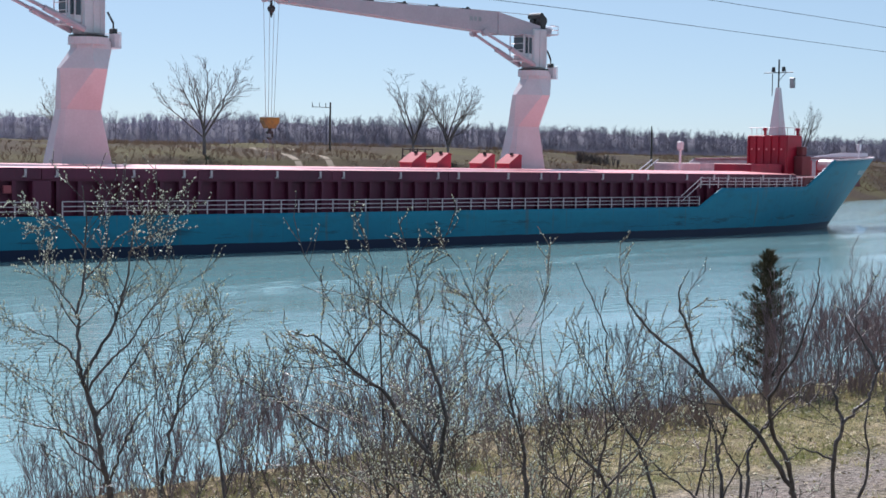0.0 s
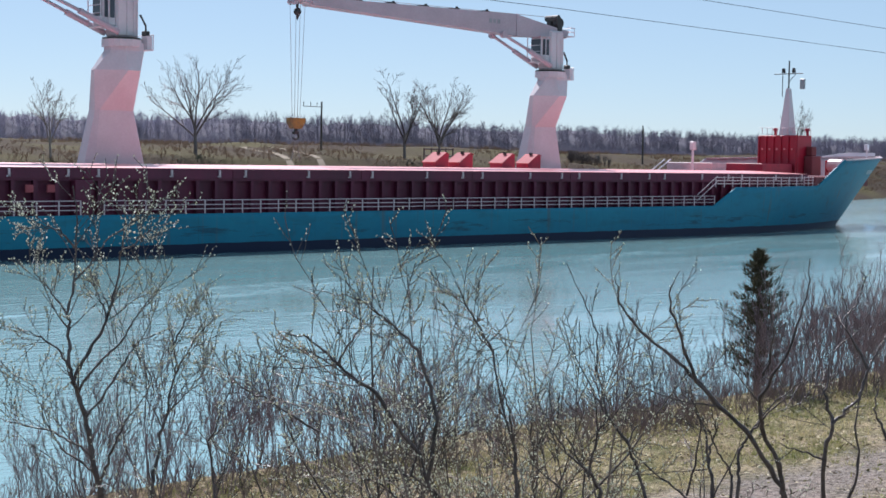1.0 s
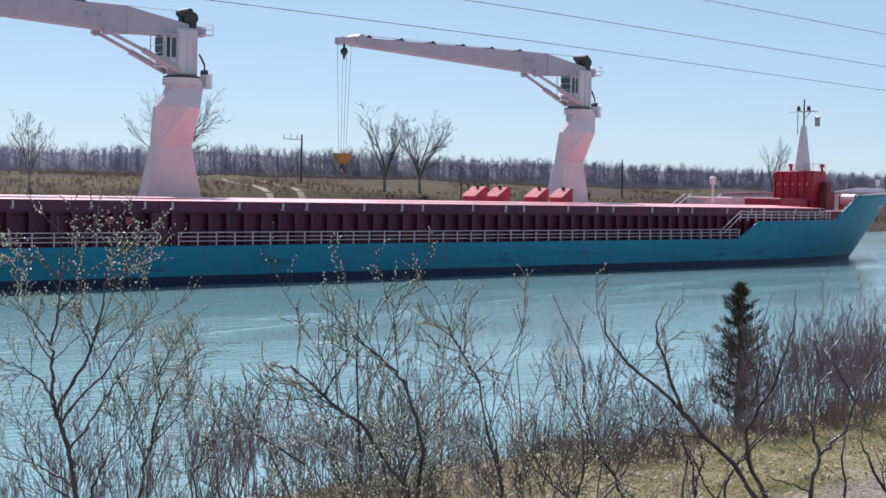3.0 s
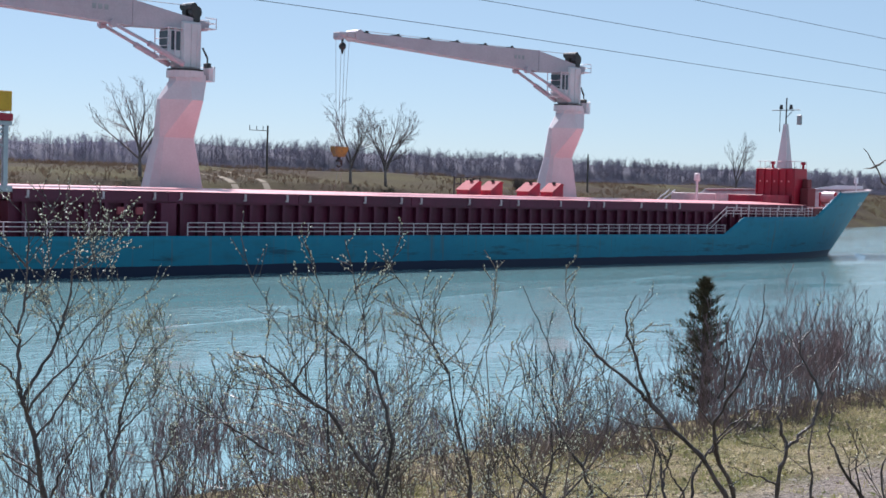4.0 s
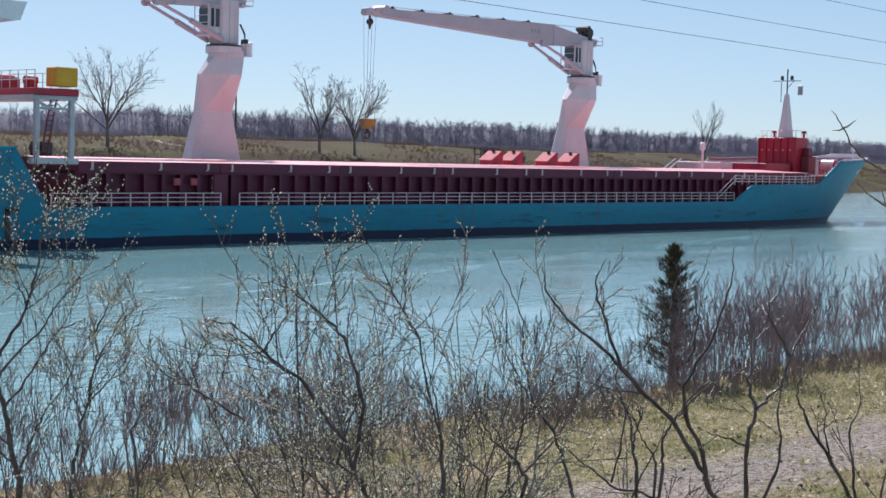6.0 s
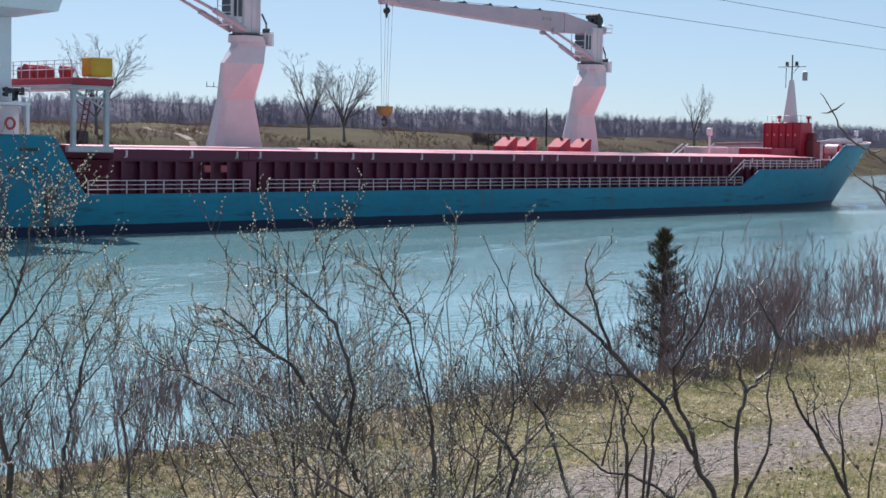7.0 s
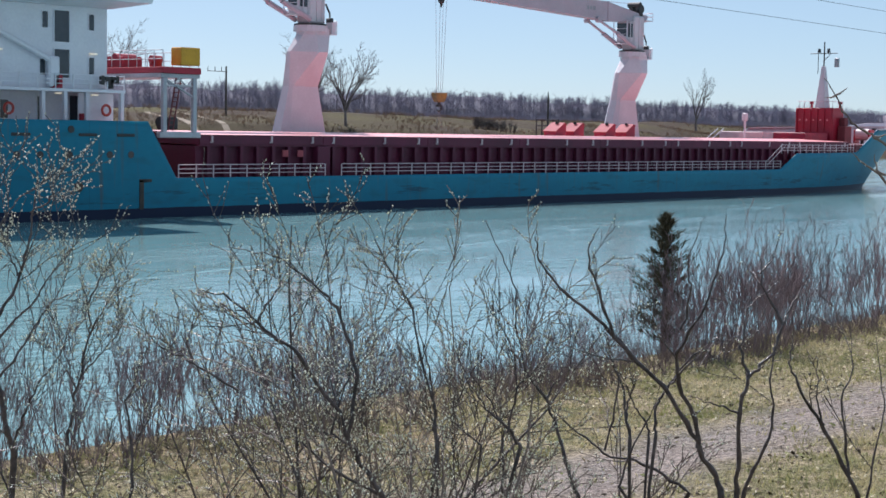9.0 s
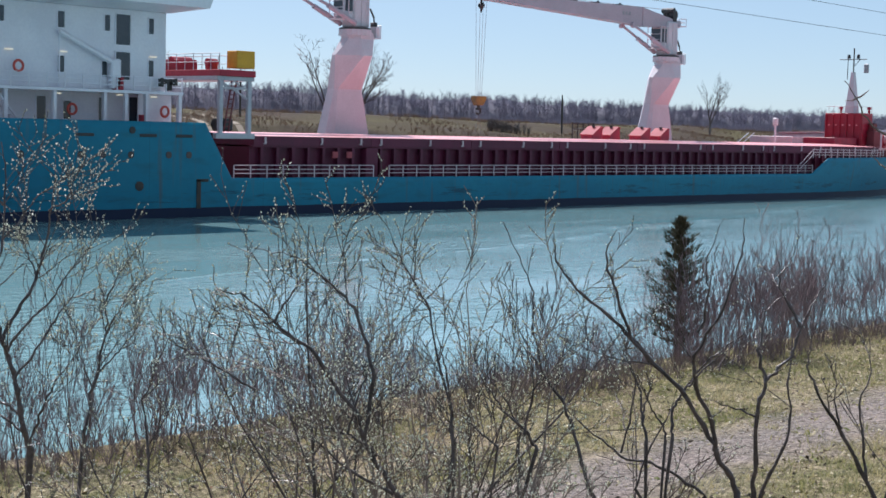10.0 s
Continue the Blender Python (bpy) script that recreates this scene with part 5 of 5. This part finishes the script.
crooked_bush("sapling", 75, rooted(57.9, 11.0, 2.2), [
    (0.056, (-0.01, -0.10, 0.00), (-0.06, 2.01, 0.00), (-0.12, 2.29, 0.00), (-0.17, 2.55, 0.00), (-0.25, 2.75, 0.00), (-0.29, 2.88, 0.00), (-0.31, 3.12, 0.00), (-0.32, 3.28, 0.00), (-0.29, 3.56, 0.00), (-0.28, 3.84, 0.00), (-0.31, 4.12, 0.00)),
    (0.036, (-0.25, 2.75, 0.00), (-0.16, 2.97, 0.02), (-0.06, 3.21, 0.05), (0.00, 3.49, 0.07), (0.03, 3.77, 0.10), (0.05, 4.02, 0.12)),
    (0.026, (-0.22, 2.69, -0.00), (-0.08, 2.89, -0.02), (0.08, 3.05, -0.05), (0.20, 3.25, -0.07), (0.30, 3.37, -0.10), (0.38, 3.53, -0.12)),
    (0.024, (-0.16, 2.51, 0.00), (0.02, 2.79, 0.04), (0.14, 3.01, 0.08), (0.34, 3.11, 0.12), (0.52, 3.13, 0.16)),
    (0.022, (-0.32, 3.20, 0.00), (-0.39, 3.30, 0.02), (-0.48, 3.40, 0.04), (-0.58, 3.50, 0.06), (-0.65, 3.60, 0.08)),
    (0.022, (-0.29, 2.88, -0.00), (-0.42, 3.04, -0.03), (-0.58, 3.12, -0.05), (-0.75, 3.15, -0.08)),
    (0.020, (-0.30, 3.44, 0.00), (-0.20, 3.56, 0.02), (-0.10, 3.72, 0.04), (0.09, 3.85, 0.06), (0.27, 3.97, 0.08)),
    (0.020, (-0.29, 3.68, -0.00), (-0.40, 3.80, -0.03), (-0.55, 3.85, -0.05), (-0.71, 3.95, -0.08)),
    (0.026, (-0.12, 2.25, 0.00), (-0.26, 2.34, 0.02), (-0.46, 2.42, 0.04), (-0.71, 2.45, 0.06), (-0.85, 2.48, 0.08)),
    (0.024, (-0.10, 2.13, 0.00), (-0.34, 2.28, 0.05), (-0.50, 2.56, 0.10), (-0.62, 2.80, 0.15)),
    (0.026, (-0.06, 2.05, -0.00), (0.04, 2.29, -0.04), (0.14, 2.51, -0.08), (0.28, 2.70, -0.12), (0.34, 2.90, -0.16)),
    (0.018, (-0.06, 3.21, 0.00), (-0.14, 3.37, 0.03), (-0.22, 3.52, 0.07)),
    (0.018, (0.02, 3.65, 0.00), (0.14, 3.73, 0.03), (0.18, 3.85, 0.05), (0.33, 4.09, 0.08))],
    "slender leafless sapling with pale opening buds", BARK_DARK, 0.85, 11, 0.010, 0.38)
crooked_bush("sapling", 76, rooted(57.9, 11.0, 2.2), [
    (0.040, (0.35, -0.10, 0.00), (0.30, 1.98, 0.00), (0.33, 2.26, 0.00), (0.37, 2.52, 0.00), (0.42, 2.80, 0.00), (0.41, 3.02, 0.00), (0.36, 3.20, 0.00)),
    (0.020, (0.42, 2.80, 0.00), (0.52, 2.98, 0.03), (0.62, 3.12, 0.05), (0.76, 3.23, 0.08)),
    (0.018, (0.37, 2.52, -0.00), (0.50, 2.66, -0.03), (0.62, 2.80, -0.05), (0.72, 3.01, -0.08)),
    (0.018, (0.41, 3.02, 0.00), (0.50, 3.18, 0.03), (0.54, 3.32, 0.07)),
    (0.016, (0.34, 2.42, 0.00), (0.22, 2.62, 0.03), (0.16, 2.85, 0.07))],
    "thin leafless sapling with pale buds", BARK_DARK, 0.85, 8, 0.010, 0.38)
crooked_bush("arching_shrub", 77, rooted(44.5, 9.0, 3.2), [
    (0.034, (0, -0.4, 0), (-0.05, 1.14, 0), (-0.20, 1.36, 0), (-0.54, 1.96, 0), (-0.78, 2.15, 0), (-0.97, 2.30, 0), (-1.13, 2.33, 0)),
    (0.024, (-0.25, 1.45, 0), (-0.20, 1.84, 0), (-0.33, 2.23, 0), (-0.50, 2.40, 0), (-0.66, 2.52, 0), (-0.97, 2.58, 0)),
    (0.026, (0, -0.4, 0), (0.27, 1.36, 0), (0.25, 1.66, 0), (0.11, 2.23, 0), (-0.02, 2.35, 0)),
    (0.016, (-0.17, 1.38, 0), (-0.34, 1.50, 0), (-0.59, 1.58, 0)),
    (0.014, (-0.35, 1.51, 0), (-0.25, 1.84, 0), (-0.32, 2.01, 0)),
    (0.014, (-0.78, 2.15, 0), (-0.66, 2.36, 0), (-0.69, 2.65, 0)),
    (0.014, (-0.89, 1.74, 0), (-1.16, 1.90, 0), (-1.35, 1.99, 0), (-1.46, 2.06, 0)),
    (0.014, (0.11, 2.23, 0), (-0.05, 2.49, 0), (-0.16, 2.75, 0)),
    (0.018, (-0.07, 1.14, 0), (-0.53, 1.45, 0), (-0.89, 1.74, 0))],
    "leafless shrub of long arching dark stems", BARK_DARK, 0.7, 9, 0.009)
crooked_bush("arching_shrub", 78, heading(55.0, 9.4), [
    (0.028, (0, -0.1, 0), (0.05, 1.0, 0), (0.15, 1.6, 0), (0.1, 2.1, 0), (0.3, 2.6, 0)),
    (0.022, (-0.1, -0.1, 0), (-0.3, 1.0, 0), (-0.6, 1.7, 0), (-0.7, 2.3, 0)),
    (0.02, (0.2, -0.1, 0), (0.5, 0.9, 0), (0.7, 1.5, 0), (1.0, 1.9, 0))],
    "leafless shrub of long arching dark stems", BARK_DARK, 0.7, 9, 0.009)
for k, (az, far, tall) in enumerate(((63.0, 10.0, 2.0), (54.0, 14.5, 1.3), (39.2, 8.4, 1.1))):
    shrub("bank_shrub", 80 + k, heading(az, far), tall, 4, "tangled leafless shrub with dark stems and buds", 0.6, 0.014, 2, 9, 0.6, (BARK, BARK_DARK, BARK_PALE)[k % 3], 0.8, 0.06, 0.36, 0.003, 0.008)
crooked_bush("crooked_shrub", 70, rooted(31.7, 9.0, 3.81), [
    (0.036, (0, -0.4, 0), (-0.06, 0.60, 0), (-0.19, 0.82, 0), (-0.42, 1.20, 0), (-0.75, 1.53, 0), (-1.01, 1.75, 0), (-1.16, 1.94, 0), (-1.19, 2.07, 0)),
    (0.020, (-0.60, 1.37, 0), (-0.78, 1.66, 0), (-0.88, 1.90, 0), (-0.88, 2.04, 0), (-0.84, 2.13, 0)),
    (0.026, (-0.20, 0.84, 0), (-0.34, 1.24, 0), (-0.36, 1.42, 0), (-0.22, 1.69, 0), (-0.13, 2.00, 0), (-0.11, 2.21, 0)),
    (0.014, (-0.36, 1.55, 0), (-0.31, 1.79, 0), (-0.33, 1.97, 0), (-0.23, 2.21, 0)),
    (0.014, (-0.38, 1.23, 0), (-0.28, 1.36, 0), (-0.10, 1.53, 0)),
    (0.018, (0, -0.4, 0), (-0.65, 0.60, 0), (-0.50, 1.00, 0), (-0.42, 1.18, 0)),
    (0.012, (-0.75, 0.81, 0), (-0.67, 1.22, 0), (-0.74, 1.45, 0), (-0.76, 1.59, 0))],
    "sparse crooked leafless shrub with dark limbs")
crooked_bush("crooked_shrub", 71, rooted(31.6, 8.8, 3.86), [
    (0.028, (0, -0.4, 0), (0.0, 0.61, 0), (-0.03, 1.07, 0), (0.02, 1.28, 0), (0.16, 1.41, 0), (0.23, 1.58, 0), (0.36, 1.79, 0), (0.43, 1.97, 0)),
    (0.018, (0.02, 1.28, 0), (-0.03, 1.44, 0), (0.01, 1.65, 0), (0.20, 1.80, 0)),
    (0.016, (0.22, 1.58, 0), (0.09, 1.79, 0), (0.06, 2.04, 0)),
    (0.012, (0.09, 1.84, 0), (0.17, 1.93, 0), (0.20, 2.04, 0)),
    (0.012, (-0.03, 1.07, 0), (-0.17, 1.12, 0), (-0.31, 1.16, 0)),
    (0.026, (0, -0.4, 0), (0.04, 0.61, 0), (0.14, 0.89, 0), (0.14, 1.26, 0), (0.21, 1.54, 0))],
    "upright crooked leafless shrub with pale lit limbs")
crooked_bush("crooked_shrub", 72, rooted(27.2, 8.6, 4.02), [
    (0.026, (0, -0.4, 0), (-0.04, 0.54, 0), (-0.24, 0.89, 0), (-0.39, 1.14, 0), (-0.45, 1.25, 0), (-0.42, 1.42, 0)),
    (0.016, (-0.10, 0.65, 0), (-0.16, 1.05, 0), (-0.10, 1.43, 0)),
    (0.016, (0, -0.4, 0), (0.01, 0.54, 0), (0.08, 1.01, 0), (0.05, 1.39, 0)),
    (0.012, (-0.25, 0.92, 0), (-0.29, 1.07, 0), (-0.29, 1.27, 0))],
    "leafless shrub with several crooked dark stems")
crooked_bush("crooked_shrub", 73, rooted(37.3, 9.2, 3.48), [
    (0.024, (0, -0.4, 0), (-0.04, 0.84, 0), (-0.18, 1.28, 0), (-0.35, 1.55, 0), (-0.42, 1.82, 0), (-0.43, 2.08, 0), (-0.61, 2.46, 0)),
    (0.024, (0, -0.4, 0), (0.67, 0.82, 0), (0.40, 0.99, 0), (0.13, 1.07, 0), (-0.12, 1.26, 0), (-0.26, 1.45, 0)),
    (0.013, (-0.22, 1.39, 0), (-0.12, 1.58, 0)),
    (0.014, (-0.37, 1.57, 0), (-0.46, 1.72, 0), (-0.64, 2.13, 0)),
    (0.018, (0, -0.4, 0), (-0.48, 0.83, 0), (-0.49, 1.25, 0), (-0.69, 1.54, 0), (-0.71, 1.74, 0))],
    "thin leafless shrub with crooked stems")
crooked_bush("crooked_shrub", 79, rooted(35.6, 9.0, 3.5), [
    (0.022, (0.00, -0.30, 0), (0.01, 1.18, 0), (-0.02, 1.32, 0), (-0.04, 1.49, 0), (-0.11, 1.65, 0), (-0.15, 1.81, 0)),
    (0.018, (0.06, -0.30, 0), (0.12, 1.19, 0), (0.10, 1.29, 0), (0.02, 1.42, 0), (-0.07, 1.57, 0)),
    (0.020, (0.08, -0.30, 0), (0.16, 1.19, 0), (0.17, 1.38, 0), (0.24, 1.49, 0), (0.34, 1.63, 0), (0.48, 1.76, 0), (0.62, 1.88, 0)),
    (0.014, (-0.02, 1.32, 0), (0.03, 1.49, 0), (-0.01, 1.65, 0))],
    "thin leafless shrub with dark bent stems", None, 0.3, 2)
crooked_bush("crooked_shrub", 81, rooted(43.2, 9.0, 3.0), [
    (0.022, (0.27, -0.30, 0), (0.55, 1.64, 0), (0.50, 1.72, 0), (0.34, 1.86, 0), (0.24, 2.01, 0), (0.16, 2.24, 0)),
    (0.020, (0.03, -0.30, 0), (0.07, 1.63, 0), (0.05, 1.84, 0), (0.02, 2.04, 0), (-0.03, 2.23, 0), (-0.07, 2.43, 0)),
    (0.016, (0.16, -0.30, 0), (0.32, 1.64, 0), (0.18, 1.76, 0), (0.06, 1.84, 0)),
    (0.016, (0.48, 1.73, 0), (0.51, 1.92, 0), (0.58, 2.05, 0), (0.61, 2.25, 0))],
    "leafless shrub with dark bent stems and pale buds", None, 0.6, 5, 0.009)
crooked_bush("leaning_branch", 74, rooted(25.0, 7.6, 4.17), [
    (0.020, (0, -0.4, 0), (-0.07, 1.79, 0), (-0.14, 2.16, 0), (-0.17, 2.23, 0), (-0.31, 2.31, 0), (-0.42, 2.38, 0), (-0.50, 2.50, 0), (-0.56, 2.58, 0)),
    (0.010, (-0.50, 2.50, 0), (-0.47, 2.52, 0), (-0.45, 2.54, 0)),
    (0.010, (-0.50, 2.50, 0), (-0.52, 2.49, 0), (-0.55, 2.49, 0)),
    (0.020, (-0.07, 1.79, 0), (-0.15, 2.02, 0), (-0.22, 2.12, 0), (-0.28, 2.16, 0), (-0.30, 2.23, 0)),
    (0.014, (-0.13, 1.96, 0), (-0.27, 2.14, 0), (-0.36, 2.20, 0), (-0.41, 2.25, 0)),
    (0.010, (-0.31, 2.31, 0), (-0.27, 2.32, 0), (-0.23, 2.34, 0))],
    "pale leaning leafless branch of a bank shrub", BARK_PALE, 0.1, 0)


def build_grass():
    rng = random.Random(9)
    verts, faces = [], []
    for k in range(42000):
        x, y = rng.uniform(3, 60), rng.uniform(4.0, 18.0)
        if rng.random() > 0.55 + 0.9 * noise.noise((x * 0.4, y * 0.4, 2)):
            continue
        path = abs(y - 11.9) < 1.3
        if path and rng.random() < 0.93:
            continue
        z = height(x, y)
        for j in range(4):
            a, h = rng.uniform(0, 6.28), rng.uniform(0.03, 0.12)
            b = len(verts)
            px, py = x + rng.gauss(0, 0.06), y + rng.gauss(0, 0.06)
            w = 0.011
            verts += [(px - math.sin(a) * w, py + math.cos(a) * w, z - 0.02), (px + math.sin(a) * w, py - math.cos(a) * w, z - 0.02), (px + math.cos(a) * h * 0.8, py + math.sin(a) * h * 0.8, z + h)]
            faces.append((b, b + 1, b + 2))
    for k in range(5200):
        x, y = rng.uniform(4, 52), rng.uniform(5.0, 18.5)
        if abs(y - 11.9) < 1.2 and rng.random() < 0.9 or noise.noise((x * 0.6, y * 0.6, 6)) < -0.1:
            continue
        z, size = height(x, y), rng.uniform(0.06, 0.2)
        for j in range(11):
            a, h, b = rng.uniform(0, 6.28), size * rng.uniform(0.5, 1.1), len(verts)
            px, py = x + rng.gauss(0, size * 0.35), y + rng.gauss(0, size * 0.35)
            verts += [(px - math.sin(a) * 0.012, py + math.cos(a) * 0.012, z - 0.02), (px + math.sin(a) * 0.012, py - math.cos(a) * 0.012, z - 0.02), (px + math.cos(a) * h, py + math.sin(a) * h, z + h * rng.uniform(0.35, 1.0))]
            faces.append((b, b + 1, b + 2))
    me = bpy.data.meshes.new("grass")
    me.from_pydata(verts, [], faces)
    me.materials.append(GRASS)
    tagged(new("grass", me), "short dry yellow-green spring grass", "grass", kind="stuff")


build_grass()


def litter_material():
    """Fallen leaves and straw, from bleached to rotten, each piece its own tone."""
    m = mat("leaf_litter", (0.4, 0.3, 0.18), (0.3, 0.22, 0.13), 0.75, 0, 4, 30, 0)
    n, link = m.node_tree.nodes, m.node_tree.links.new
    geo, tone = n.new("ShaderNodeNewGeometry"), n.new("ShaderNodeValToRGB")
    e = tone.color_ramp.elements
    e[0].color, e[1].color = (0.035, 0.028, 0.018, 1), (0.66, 0.58, 0.4, 1)
    for pos, c in ((0.3, (0.12, 0.075, 0.04, 1)), (0.55, (0.2, 0.22, 0.06, 1)), (0.75, (0.42, 0.34, 0.2, 1))):
        e.new(pos).color = c
    link(geo.outputs["Random Per Island"], tone.inputs[0])
    link(tone.outputs[0], n["Principled BSDF"].inputs["Base Color"])
    return m


LITTER = litter_material()


def build_litter():
    rng = random.Random(27)
    verts, faces = [], []
    for k in range(30000):
        x, y = rng.uniform(4, 48), rng.uniform(5.0, 18.0)
        path = abs(y - 11.9 - 0.4 * noise.noise((x * 0.3, 0, 8))) < 1.25
        if rng.random() > (0.16 if path else 0.6 + 0.8 * noise.noise((x * 0.7, y * 0.7, 12))):
            continue
        z, r, a, b = height(x, y) + rng.uniform(0.0, 0.03), rng.uniform(0.02, 0.055), rng.uniform(0, 6.28), len(verts)
        u, w = Vector((math.cos(a), math.sin(a), rng.gauss(0, 0.35))) * r, Vector((-math.sin(a), math.cos(a), rng.gauss(0, 0.35))) * r * rng.uniform(0.35, 0.7)
        c = Vector((x, y, z + 0.012))
        verts += [tuple(c - u), tuple(c + w), tuple(c + u), tuple(c - w), tuple(c + Vector((0, 0, r * 0.4)))]
        faces += [(b + i, b + (i + 1) % 4, b + 4) for i in range(4)]
    me = bpy.data.meshes.new("leaf_litter")
    me.from_pydata(verts, [], faces)
    me.materials.append(LITTER)
    tagged(new("leaf_litter", me), "dry fallen leaves and straw on the bank", "litter", kind="stuff")


build_litter()


def build_gravel():
    rng = random.Random(14)
    verts, faces = [], []
    for k in range(9000):
        x, y = rng.uniform(6, 50), rng.gauss(11.8, 1.1)
        r, z, b = rng.uniform(0.012, 0.04), height(x, y), len(verts)
        a = rng.uniform(0, 6.28)
        verts += [(x + math.cos(a + t) * r * q, y + math.sin(a + t) * r * q, z - 0.01) for t, q in ((0, 1), (1.6, 0.8), (3.1, 1.1), (4.7, 0.9))] + [(x + r * 0.2, y, z + r * 0.4)]
        faces += [(b + i, b + (i + 1) % 4, b + 4) for i in range(4)]
    me = bpy.data.meshes.new("gravel")
    me.from_pydata(verts, [], faces)
    me.materials.append(STONE)
    tagged(new("gravel", me), "grey-pink gravel on the bank path", "gravel", kind="stuff")


build_gravel()


def motions():
    walk(ship, [(t, pose(SHIP.x + SPEED * t, SHIP.y, 0)) for t in (0.0, 2.5, 5.0, 7.5, 10.0)])


motions()
